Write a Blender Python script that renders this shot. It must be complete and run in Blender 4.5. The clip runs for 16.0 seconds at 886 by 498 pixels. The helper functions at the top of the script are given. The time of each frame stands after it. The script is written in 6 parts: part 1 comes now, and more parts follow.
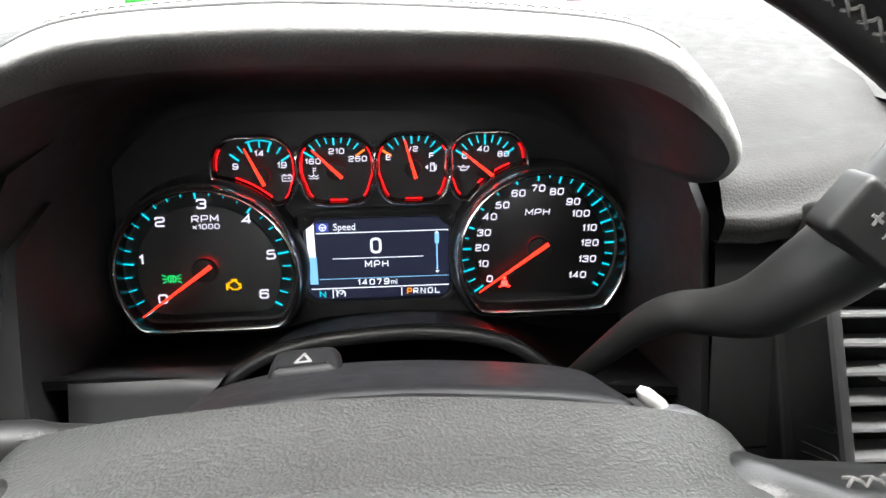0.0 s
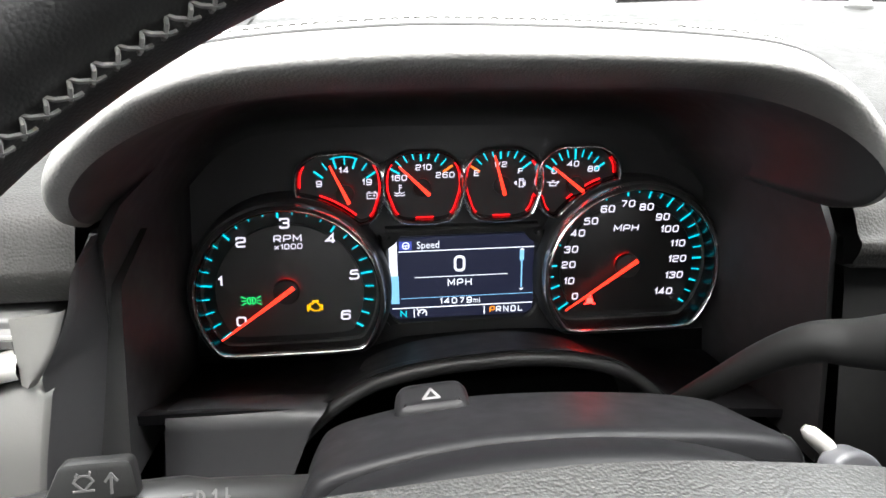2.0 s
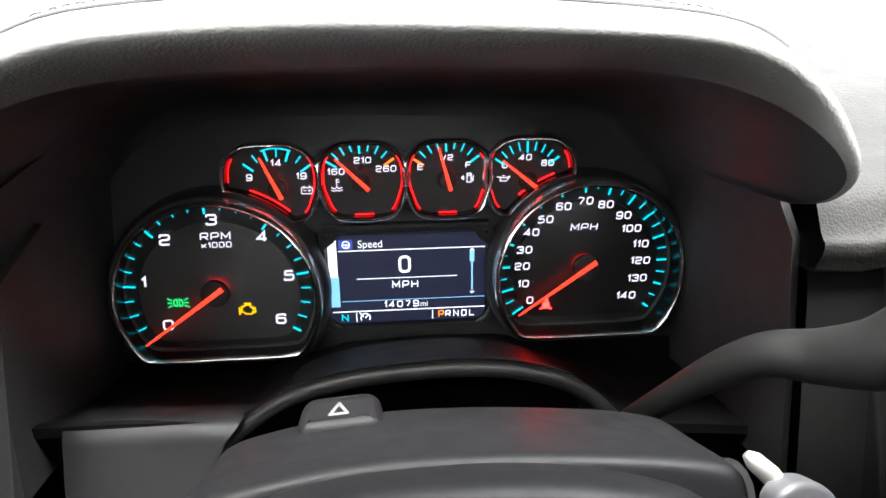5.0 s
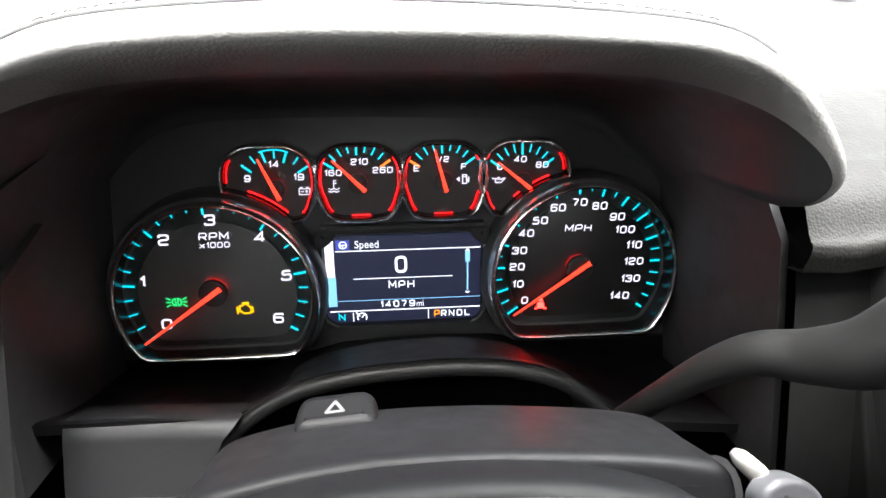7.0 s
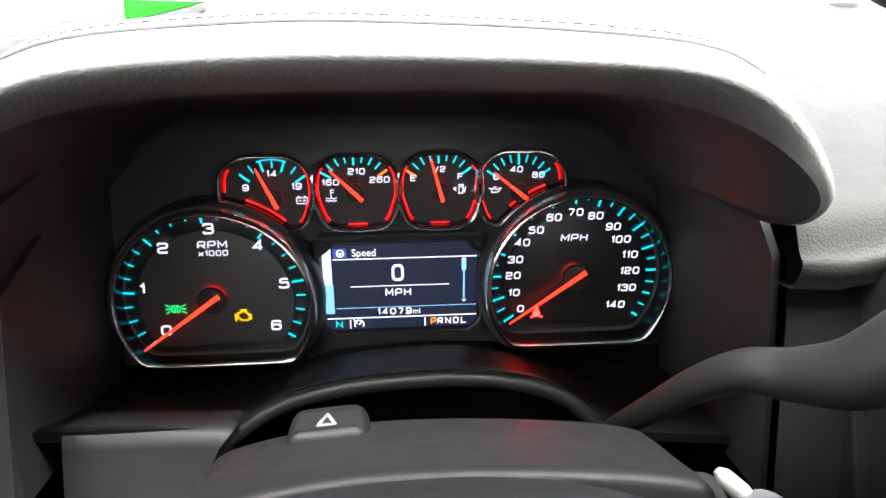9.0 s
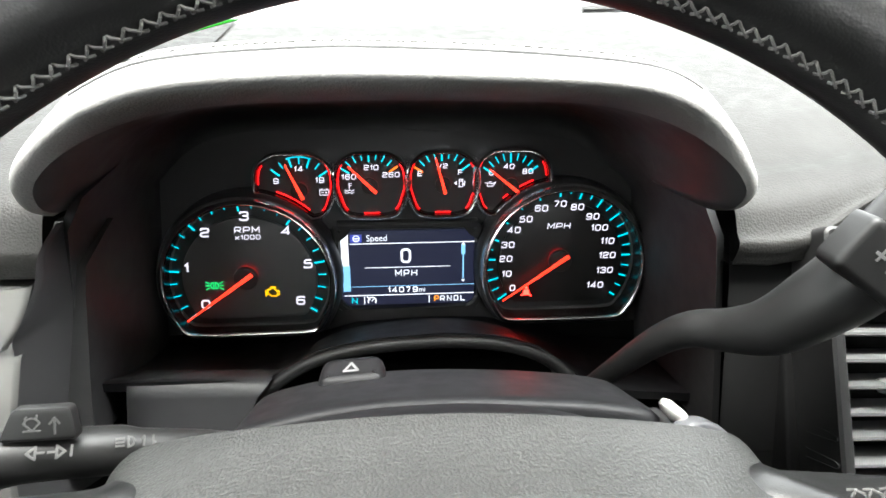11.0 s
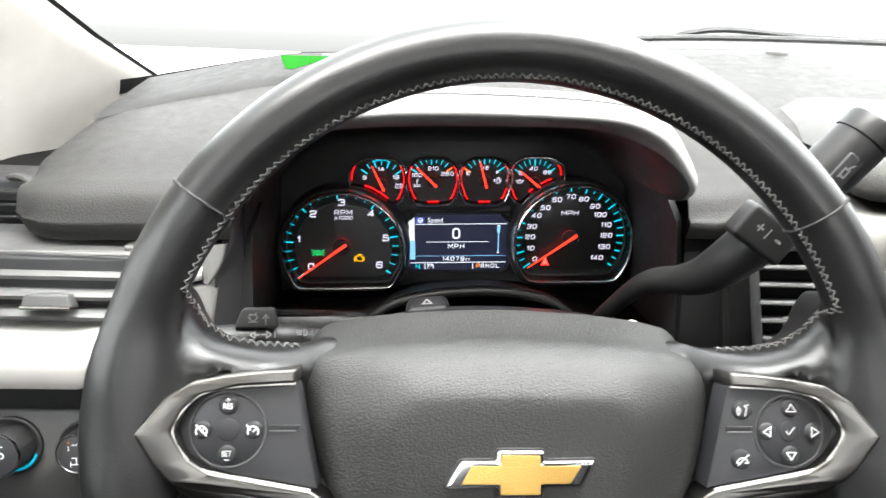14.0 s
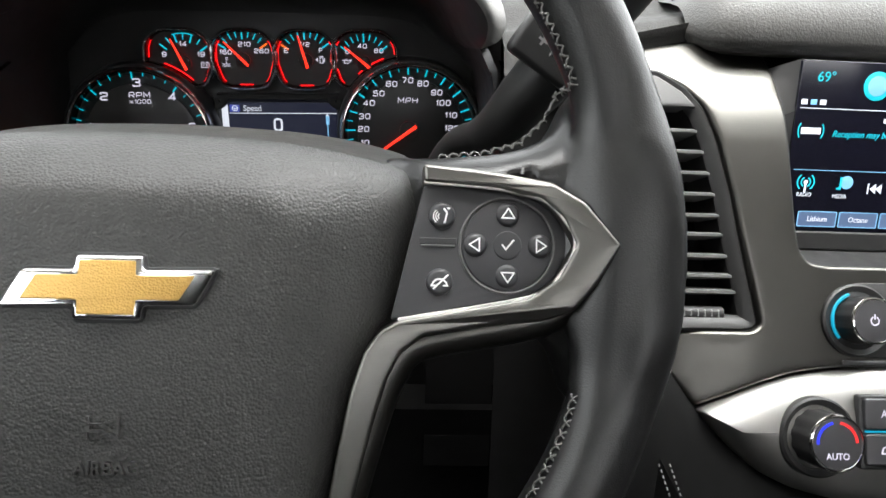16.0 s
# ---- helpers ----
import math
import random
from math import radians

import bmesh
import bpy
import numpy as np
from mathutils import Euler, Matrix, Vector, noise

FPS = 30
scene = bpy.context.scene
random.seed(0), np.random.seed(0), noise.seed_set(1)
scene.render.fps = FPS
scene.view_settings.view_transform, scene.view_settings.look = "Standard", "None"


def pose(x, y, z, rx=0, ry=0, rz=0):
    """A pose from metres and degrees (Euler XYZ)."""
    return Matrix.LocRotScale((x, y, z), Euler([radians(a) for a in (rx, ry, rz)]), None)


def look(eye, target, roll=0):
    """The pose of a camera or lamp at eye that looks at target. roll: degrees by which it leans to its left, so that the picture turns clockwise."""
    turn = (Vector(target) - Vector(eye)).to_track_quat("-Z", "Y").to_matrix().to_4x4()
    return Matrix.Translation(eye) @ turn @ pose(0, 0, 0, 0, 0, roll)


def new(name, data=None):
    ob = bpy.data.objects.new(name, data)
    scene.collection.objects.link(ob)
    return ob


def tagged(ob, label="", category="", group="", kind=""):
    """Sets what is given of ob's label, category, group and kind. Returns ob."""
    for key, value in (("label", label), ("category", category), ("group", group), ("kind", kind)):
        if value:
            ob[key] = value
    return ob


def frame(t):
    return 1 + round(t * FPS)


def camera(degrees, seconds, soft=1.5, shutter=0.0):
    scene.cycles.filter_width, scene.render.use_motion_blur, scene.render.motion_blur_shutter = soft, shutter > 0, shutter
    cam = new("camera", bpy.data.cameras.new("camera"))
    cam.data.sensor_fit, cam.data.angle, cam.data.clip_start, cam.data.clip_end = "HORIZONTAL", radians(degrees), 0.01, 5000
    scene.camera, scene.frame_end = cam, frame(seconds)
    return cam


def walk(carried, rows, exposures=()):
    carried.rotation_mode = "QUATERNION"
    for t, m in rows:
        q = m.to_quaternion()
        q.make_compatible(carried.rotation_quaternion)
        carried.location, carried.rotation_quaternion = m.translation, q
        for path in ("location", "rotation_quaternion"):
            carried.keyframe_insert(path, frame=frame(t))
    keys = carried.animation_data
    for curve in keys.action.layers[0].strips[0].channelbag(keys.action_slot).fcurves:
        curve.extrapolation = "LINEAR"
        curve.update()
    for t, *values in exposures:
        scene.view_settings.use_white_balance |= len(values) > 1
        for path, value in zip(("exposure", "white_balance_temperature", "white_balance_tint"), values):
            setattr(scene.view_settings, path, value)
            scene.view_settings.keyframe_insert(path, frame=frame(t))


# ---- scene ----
cam = camera(70.0, 16.0, shutter=0.22)
PATH = [
    (0, (0.0092, 0.0085, 0.9770), (0.1721, 1.9133, 0.3893), 1.39),
    (0.5, (0.0063, -0.0017, 0.9801), (0.1866, 1.9038, 0.3999), 1.45),
    (1, (-0.0207, 0.0232, 0.9917), (0.1652, 1.9218, 0.3910), 1.47),
    (1.5, (-0.0415, 0.0382, 0.9816), (0.1591, 1.9379, 0.3893), 1.40),
    (2, (-0.0526, 0.0315, 0.9872), (0.1510, 1.9255, 0.3776), 1.35),
    (2.5, (-0.0177, 0.0243, 0.9882), (0.1854, 1.9235, 0.3952), 1.31),
    (3, (-0.0275, 0.0167, 0.9745), (0.1827, 1.9148, 0.3804), 1.43),
    (3.5, (-0.0285, 0.0328, 0.9759), (0.1760, 1.9283, 0.3715), 1.51),
    (4, (-0.0312, 0.0523, 0.9716), (0.1616, 1.9512, 0.3740), 1.52),
    (4.5, (-0.0129, 0.0545, 0.9772), (0.1674, 1.9522, 0.3722), 1.44),
    (7, (-0.0112, 0.0501, 0.9807), (0.1751, 1.9463, 0.3727), 1.65),
    (7.5, (-0.0075, 0.0493, 0.9817), (0.1756, 1.9462, 0.3749), 1.63),
    (8, (-0.0082, 0.0500, 0.9819), (0.1737, 1.9463, 0.3730), 1.66),
    (8.5, (-0.0053, 0.0501, 0.9856), (0.1626, 1.9419, 0.3589), 1.69),
    (11, (-0.0115, -0.0095, 0.9978), (0.1530, 1.8852, 0.3789), 2.05),
    (11.5, (-0.0203, -0.0727, 0.9794), (0.1375, 1.8236, 0.3638), 2.19),
    (12, (-0.0439, -0.1115, 0.9371), (0.1131, 1.7863, 0.3256), 2.21),
    (12.5, (-0.0756, -0.1460, 0.9258), (0.0715, 1.7527, 0.3149), 2.44),
    (13, (-0.0851, -0.1463, 0.9401), (0.0385, 1.7512, 0.3203), 2.62),
    (13.5, (-0.0778, -0.1534, 0.9849), (0.0334, 1.7426, 0.3581), 2.51),
    (14, (-0.0423, -0.1638, 1.0306), (0.0544, 1.7317, 0.4001), 2.28),
    (14.5, (0.0308, -0.1762, 1.0463), (0.1167, 1.7174, 0.4085), 1.98),
    (15, (0.0900, -0.1593, 0.9903), (0.1800, 1.7425, 0.3781), 2.45),
    (15.5, (0.1006, -0.1407, 0.9426), (0.2032, 1.7627, 0.3371), 2.55),
    (16, (0.1062, -0.1222, 0.9233), (0.2247, 1.7784, 0.3122), 2.66),
]
EXPOSURES = [(0.0, 4.05, 6500, 10), (1.2, 4.25, 6500, 10), (3.2, 3.85, 6500, 10), (4.5, 4.15, 6500, 10), (8.0, 4.35, 6500, 10), (11.0, 4.25, 6500, 7), (11.5, 4.2, 6500, 4), (12.0, 4.1, 6600, 0), (12.5, 3.95, 6500, 5), (13.0, 3.95, 6500, 9), (14.3, 4.1, 6500, 10), (15.0, 3.65, 6500, 11), (16.0, 3.4, 6500, 10)]
walk(cam, [(t, look(eye, target, roll)) for t, eye, target, roll in PATH], EXPOSURES)

# ---- world and light ----
GLOW = 0.08
world = bpy.data.worlds.new("overcast_sky")
scene.world = world
world.use_nodes = True
wn, wl = world.node_tree.nodes, world.node_tree.links
wn.clear()
sky = wn.new("ShaderNodeTexSky")
sky.sky_type = "NISHITA"
sky.sun_disc = False
sky.sun_elevation = radians(68)
sky.sun_rotation = radians(135)
sky.dust_density = 4.0
sky.ozone_density = 0.0
grey = wn.new("ShaderNodeHueSaturation")
grey.inputs["Saturation"].default_value = 0.06
wbg = wn.new("ShaderNodeBackground")
wbg.inputs["Strength"].default_value = 0.15
wout = wn.new("ShaderNodeOutputWorld")
wl.new(sky.outputs["Color"], grey.inputs["Color"])
wl.new(grey.outputs["Color"], wbg.inputs["Color"])
wl.new(wbg.outputs["Background"], wout.inputs["Surface"])

sun_data = bpy.data.lights.new("sun", "SUN")
sun_data.energy = 0.6
sun_data.angle = radians(20)
sun_data.color = (1.0, 0.97, 0.93)
sun = new("sun", sun_data)
sun.matrix_world = look((-1.6, -1.6, 6), (0, 0, 1))


# ---- materials ----
def mat(name, color, rough=0.5, metal=0.0, grain=0.0, depth=0.0, vary=0.06, cells=False, spec=0.5, stain=14.0, aniso=None):
    """A plastic, leather, cloth or metal: colour with fine and broad variation, grain bump of `grain` per metre."""
    m = bpy.data.materials.new(name)
    m.use_nodes = True
    n, l = m.node_tree.nodes, m.node_tree.links
    b = n["Principled BSDF"]
    b.inputs["Metallic"].default_value = metal
    b.inputs["Specular IOR Level"].default_value = spec
    co = n.new("ShaderNodeTexCoord")
    big = n.new("ShaderNodeTexNoise")
    big.inputs["Scale"].default_value = stain
    big.inputs["Detail"].default_value = 5
    l.new(co.outputs["Object"], big.inputs["Vector"])
    ramp = n.new("ShaderNodeMapRange")
    ramp.inputs["From Min"].default_value, ramp.inputs["From Max"].default_value = 0.3, 0.7
    ramp.inputs["To Min"].default_value, ramp.inputs["To Max"].default_value = 1 - 2 * vary, 1 + 2 * vary
    l.new(big.outputs["Fac"], ramp.inputs["Value"])
    mul = n.new("ShaderNodeVectorMath")
    mul.operation = "SCALE"
    mul.inputs[0].default_value = color
    l.new(ramp.outputs["Result"], mul.inputs["Scale"])
    l.new(mul.outputs["Vector"], b.inputs["Base Color"])
    rr = n.new("ShaderNodeMapRange")
    rr.inputs["From Min"].default_value, rr.inputs["From Max"].default_value = 0.3, 0.7
    rr.inputs["To Min"].default_value, rr.inputs["To Max"].default_value = max(0.02, rough * 0.9), min(1, rough * 1.1)
    fine = n.new("ShaderNodeTexNoise")
    fine.inputs["Scale"].default_value = 90
    fine.inputs["Detail"].default_value = 4
    l.new(co.outputs["Object"], fine.inputs["Vector"])
    l.new(fine.outputs["Fac"], rr.inputs["Value"])
    l.new(rr.outputs["Result"], b.inputs["Roughness"])
    if grain:
        source = co.outputs["Object"]
        if aniso:
            sc = n.new("ShaderNodeVectorMath")
            sc.operation = "MULTIPLY"
            sc.inputs[1].default_value = aniso
            l.new(source, sc.inputs[0])
            source = sc.outputs["Vector"]
        if cells:
            tex = n.new("ShaderNodeTexVoronoi")
            tex.feature = "F1"
            tex.inputs["Scale"].default_value = grain
            height = tex.outputs["Distance"]
        else:
            tex = n.new("ShaderNodeTexNoise")
            tex.inputs["Scale"].default_value = grain
            tex.inputs["Detail"].default_value = 3
            height = tex.outputs["Fac"]
        l.new(source, tex.inputs["Vector"])
        bump = n.new("ShaderNodeBump")
        bump.invert = cells
        bump.inputs["Strength"].default_value = 0.6
        bump.inputs["Distance"].default_value = depth
        l.new(height, bump.inputs["Height"])
        l.new(bump.outputs["Normal"], b.inputs["Normal"])
    return m


def glow(name, color, strength):
    m = bpy.data.materials.new(name)
    m.use_nodes = True
    b = m.node_tree.nodes["Principled BSDF"]
    b.inputs["Base Color"].default_value = (*[c * 0.3 for c in color], 1)
    b.inputs["Roughness"].default_value = 0.5
    b.inputs["Emission Color"].default_value = (*color, 1)
    b.inputs["Emission Strength"].default_value = strength * GLOW
    return m


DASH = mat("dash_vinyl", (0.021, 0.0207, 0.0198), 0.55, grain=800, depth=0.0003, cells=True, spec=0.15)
PAD = mat("soft_pad_vinyl", (0.055, 0.0545, 0.052), 0.5, grain=800, depth=0.0003, cells=True)
DEMIST = mat("demister_vinyl", (0.016, 0.016, 0.0155), 0.6, grain=1000, depth=0.0002, cells=True, spec=0.12)
# dash vinyl lightened: the light on the hood is put into its colour
BROW = mat("brow_vinyl_lit", (0.16, 0.159, 0.154), 0.5, grain=800, depth=0.0003, cells=True, spec=0.25)
PILLAR = mat("pillar_cloth", (0.52, 0.5, 0.46), 0.9, grain=900, depth=0.0003)
BLACK = mat("black_plastic", (0.015, 0.015, 0.015), 0.5, grain=1500, depth=0.00008, spec=0.35)
PANEL = mat("dash_plastic", (0.085, 0.084, 0.08), 0.5, grain=1200, depth=0.0001)
LEVER = mat("lever_plastic", (0.0105, 0.0105, 0.0105), 0.44, grain=1500, depth=0.00006, spec=0.32)
RECESS = mat("recess_plastic", (0.029, 0.029, 0.030), 0.44, grain=1500, depth=0.00004, spec=0.35)
MATTE = mat("matte_black", (0.018, 0.018, 0.019), 0.5, grain=1500, depth=0.00005)
GREYP = mat("grey_plastic", (0.048, 0.048, 0.047), 0.48, grain=1400, depth=0.0001)
LEATHER = mat("black_leather", (0.0115, 0.0115, 0.0115), 0.34, grain=1500, depth=0.00009, cells=True)
COVER = mat("airbag_cover_vinyl", (0.027, 0.027, 0.0255), 0.43, grain=1000, depth=0.0004, cells=True)
# near black: the deep shade of footwell and gaps is put into this colour
FOOT = mat("footwell_shade", (0.0035, 0.0035, 0.0035), 0.8, spec=0.10)
PODM = mat("soft_touch_plastic", (0.027, 0.027, 0.029), 0.42, grain=2500, depth=0.00004)
SHROUD = mat("column_plastic", (0.009, 0.009, 0.0098), 0.44, vary=0.02, spec=0.12)
CHROME = mat("chrome", (0.82, 0.82, 0.82), 0.08, metal=1.0, vary=0.02)
SATIN = mat("satin_silver", (0.165, 0.161, 0.150), 0.33, metal=1.0, vary=0.03, grain=900, depth=0.00004, aniso=(0.08, 1, 1))
CLIMATE = mat("satin_climate_metal", (0.34, 0.335, 0.32), 0.46, metal=1.0, vary=0.03, grain=900, depth=0.00004)
STEEL = mat("brushed_metal_trim", (0.098, 0.0955, 0.088), 0.35, metal=1.0, vary=0.03, grain=900, depth=0.00004, aniso=(0.08, 1, 1))
GAUGE_CHROME = mat("gauge_chrome", (0.95, 0.95, 0.95), 0.22, metal=1.0, vary=0.02)
GLOSS = mat("gloss_black", (0.008, 0.008, 0.008), 0.24, vary=0.02)
RING = mat("dial_ring", (0.010, 0.010, 0.010), 0.4, vary=0.03)
DIMPRINT = mat("grey_print", (0.13, 0.13, 0.13), 0.6, vary=0.02)
BRIGHT = mat("silver_paint", (0.62, 0.61, 0.58), 0.35, metal=0.7, vary=0.03)
GOLD = mat("gold_insert", (0.56, 0.345, 0.095), 0.4, metal=0.35, grain=1300, depth=0.0003, cells=True)
SLAT = mat("slat_grey", (0.075, 0.075, 0.074), 0.4)
THREAD = mat("grey_thread", (0.11, 0.108, 0.105), 0.85, grain=3000, depth=0.0001)
DARKTHREAD = mat("dark_thread", (0.035, 0.035, 0.035), 0.85)
SMALL_DIAL = mat("small_dial_face", (0.012, 0.012, 0.012), 0.55, vary=0.03)
DIAL = mat("dial_face", (0.036, 0.036, 0.036), 0.55, vary=0.03)
PRINT = mat("white_print", (0.75, 0.75, 0.74), 0.6, vary=0.02)
LCD = mat("screen_glass", (0.004, 0.004, 0.008), 0.12)
RUBBER = mat("black_rubber", (0.015, 0.015, 0.015), 0.7)
KEYM = mat("key_plastic", (0.06, 0.06, 0.065), 0.4)
CLOTH = mat("headliner_cloth", (0.6, 0.58, 0.54), 0.95, grain=1200, depth=0.0003)
CARPET = mat("dark_carpet", (0.02, 0.02, 0.02), 0.95, grain=900, depth=0.001)
GREEN = mat("green_card", (0.0015, 0.05, 0.001), 0.7, spec=0.05)
WHITE_L = glow("white_numeral_light", (0.86, 0.84, 1.0), 0.85)
TEAL_L = glow("teal_mark_light", (0.0, 0.62, 0.78), 1.0)
RED_L = glow("red_needle_light", (1.0, 0.028, 0.012), 2.5)
ORANGE_L = glow("orange_mark_light", (1.0, 0.16, 0.015), 1.6)
GLOW_L = glow("hub_leak_light", (1.0, 0.006, 0.004), 17.0)
RIM_L = glow("red_rim_light", (1.0, 0.006, 0.008), 2.4)
GREEN_L = glow("green_lamp_light", (0.02, 0.75, 0.18), 0.9)
AMBER_L = glow("amber_lamp_light", (1.0, 0.5, 0.0), 1.0)
BELT_L = glow("red_lamp_light", (1.0, 0.004, 0.003), 55.0)
SCREEN_W = glow("screen_white_light", (0.85, 0.9, 1.0), 1.0)
SCREEN_B = glow("screen_navy_light", (0.010, 0.012, 0.03), 1.0)
SCREEN_BLUE = glow("screen_blue_light", (0.05, 0.08, 0.45), 0.8)
SCREEN_SKY = glow("screen_sky_light", (0.25, 0.6, 0.95), 0.9)
SCREEN_T = glow("screen_teal_light", (0.0, 0.62, 0.75), 0.9)
SCREEN_O = glow("screen_orange_light", (1.0, 0.3, 0.02), 1.0)
SCREEN_R = glow("screen_red_light", (0.8, 0.1, 0.08), 0.9)
RING_L = glow("knob_ring_light", (0.0, 0.42, 0.62), 0.7)
BLUE_L = glow("blue_arc_light", (0.02, 0.04, 1.0), 1.0)
HOT_L = glow("red_arc_light", (1.0, 0.03, 0.03), 0.9)


# ---- mesh helpers ----
from mathutils.geometry import delaunay_2d_cdt, tessellate_polygon


def finish(bm, smooth=40):
    bmesh.ops.recalc_face_normals(bm, faces=bm.faces)
    for f in bm.faces:
        f.smooth = True
    for e in bm.edges:
        if len(e.link_faces) == 2 and e.calc_face_angle(0) > radians(smooth):
            e.smooth = False
    return bm


def part(name, bm, material, parent=None, label="", smooth=40):
    me = bpy.data.meshes.new(name)
    finish(bm, smooth).to_mesh(me)
    bm.free()
    me.materials.append(material)
    ob = new(name, me)
    ob.parent = parent
    if label:
        ob["label"] = label
    return ob


def thing(name, label, category, m=None, group="", kind=""):
    ob = new(name)
    ob.empty_display_size = 0.02
    if m is not None:
        ob.matrix_world = m
    return tagged(ob, label, category, group, kind)


def spline(pts, n=8, closed=False):
    """Catmull-Rom through the points."""
    p = [Vector(q) for q in pts]
    k = len(p)
    out = []
    for i in range(k if closed else k - 1):
        a, b = p[i], p[(i + 1) % k]
        z = p[(i - 1) % k] if closed or i else a * 2 - b
        d = p[(i + 2) % k] if closed or i + 2 < k else b * 2 - a
        for j in range(n):
            t = j / n
            out.append(0.5 * (2 * a + (b - z) * t + (2 * z - 5 * a + 4 * b - d) * t * t + (3 * a - z - 3 * b + d) * t ** 3))
    if not closed:
        out.append(p[-1])
    return out


def rounded(pts, r, n=4):
    """A closed 2D outline with its corners rounded."""
    out, k = [], len(pts)
    for i in range(k):
        a, b, c = Vector(pts[i - 1]), Vector(pts[i]), Vector(pts[(i + 1) % k])
        ra = min(r, (a - b).length * 0.45, (c - b).length * 0.45)
        s, e = b + (a - b).normalized() * ra, b + (c - b).normalized() * ra
        for j in range(n + 1):
            t = j / n
            out.append(s * (1 - t) ** 2 + b * 2 * t * (1 - t) + e * t * t)
    return out


def area2(o):
    return sum(o[i - 1][0] * o[i][1] - o[i][0] * o[i - 1][1] for i in range(len(o)))


def offset(o, d):
    """A closed 2D outline moved outwards by d."""
    s = 1 if area2(o) > 0 else -1
    out, k = [], len(o)
    for i in range(k):
        a, b, c = Vector(o[i - 1][:2]), Vector(o[i][:2]), Vector(o[(i + 1) % k][:2])
        t1, t2 = (b - a), (c - b)
        t1 = t1.normalized() if t1.length > 1e-9 else t2.normalized()
        t2 = t2.normalized() if t2.length > 1e-9 else t1
        n = Vector((t1.y + t2.y, -t1.x - t2.x)) * s
        n = n.normalized() if n.length > 1e-9 else Vector((t1.y, -t1.x)) * s
        n /= max(0.5, n.dot(Vector((t1.y, -t1.x)) * s))
        out.append(b + n * d)
    return out


def loft(rows, ring=False, loop=False, bm=None):
    bm = bm or bmesh.new()
    v = [[bm.verts.new(p) for p in row] for row in rows]
    for i in range(len(v) if loop else len(v) - 1):
        a, b = v[i], v[(i + 1) % len(v)]
        for j in range(len(a) if ring else len(a) - 1):
            k = (j + 1) % len(a)
            try:
                bm.faces.new((a[j], a[k], b[k], b[j]))
            except ValueError:
                pass
    return bm, v


def pillow(outline, z0, z1, r=0.001, steps=3, bm=None, top=None):
    """A plate from z0 to z1 with a rounded front edge."""
    rows = [[(p[0], p[1], z0) for p in outline]]
    for i in range(steps + 1):
        a = i / steps * math.pi / 2
        ins = offset(outline, -r * (1 - math.cos(a)))
        rows.append([(p[0], p[1], z1 - r + r * math.sin(a)) for p in ins])
    bm, v = loft(rows, ring=True, bm=bm)
    for tri in tessellate_polygon([[Vector((p[0], p[1], 0)) for p in outline]]):
        for ring in (v[0], v[-1]):
            try:
                bm.faces.new([ring[i] for i in tri])
            except ValueError:
                pass
    return bm


def box(x0, x1, y0, y1, z0, z1, r=0.001, bm=None):
    return pillow(rounded([(x0, y0), (x1, y0), (x1, y1), (x0, y1)], r * 2), z0, z1, r, bm=bm)


def disc(cx, cy, radius, z0, z1, r=0.0008, n=40, bm=None):
    return pillow([(cx + radius * math.cos(a), cy + radius * math.sin(a)) for a in (i * 2 * math.pi / n for i in range(n))], z0, z1, r, bm=bm)


def sweep(outline, section, bm=None):
    """A closed moulding along a 2D outline: section is a closed list of (outwards, z)."""
    rows = [[(p[0], p[1], z) for p in offset(outline, d)] for d, z in section]
    return loft(rows, ring=True, loop=True, bm=bm)[0]


def tube(path, radius, seg=10, caps=True, bm=None, flat=1.0):
    """A round bar along a 3D path; radius is a number or a list."""
    p = [Vector(q) for q in path]
    rows, ref = [], None
    for i, q in enumerate(p):
        t = (p[min(i + 1, len(p) - 1)] - p[max(i - 1, 0)]).normalized()
        if ref is None:
            ref = t.cross(Vector((0, 0, 1))) if abs(t.z) < 0.9 else t.cross(Vector((1, 0, 0)))
        ref = (ref - t * ref.dot(t)).normalized()
        up = t.cross(ref)
        r = radius[i] if isinstance(radius, (list, tuple)) else radius
        rows.append([q + ref * r * math.cos(a) + up * r * flat * math.sin(a) for a in (k * 2 * math.pi / seg for k in range(seg))])
    bm, v = loft(rows, ring=True, bm=bm)
    if caps:
        bm.faces.new(v[0])
        bm.faces.new(v[-1])
    return bm


def strokes(lines, width, z=0.0, thick=0.00015, bm=None):
    """Flat bars along 2D polylines."""
    bm = bm or bmesh.new()
    for line in lines:
        for a, b in zip(line, line[1:]):
            a, b = Vector(a), Vector(b)
            if (b - a).length < 1e-7:
                continue
            t = (b - a).normalized() * width * 0.35
            n = Vector((-(b - a).y, (b - a).x)).normalized() * width / 2
            pillow([a - t - n, b + t - n, b + t + n, a - t + n], z, z + thick, thick * 0.3, 1, bm=bm)
    return bm


def arc(cx, cy, r, a0, a1, n=16):
    return [(cx + r * math.cos(radians(a0 + (a1 - a0) * i / n)), cy + r * math.sin(radians(a0 + (a1 - a0) * i / n))) for i in range(n + 1)]


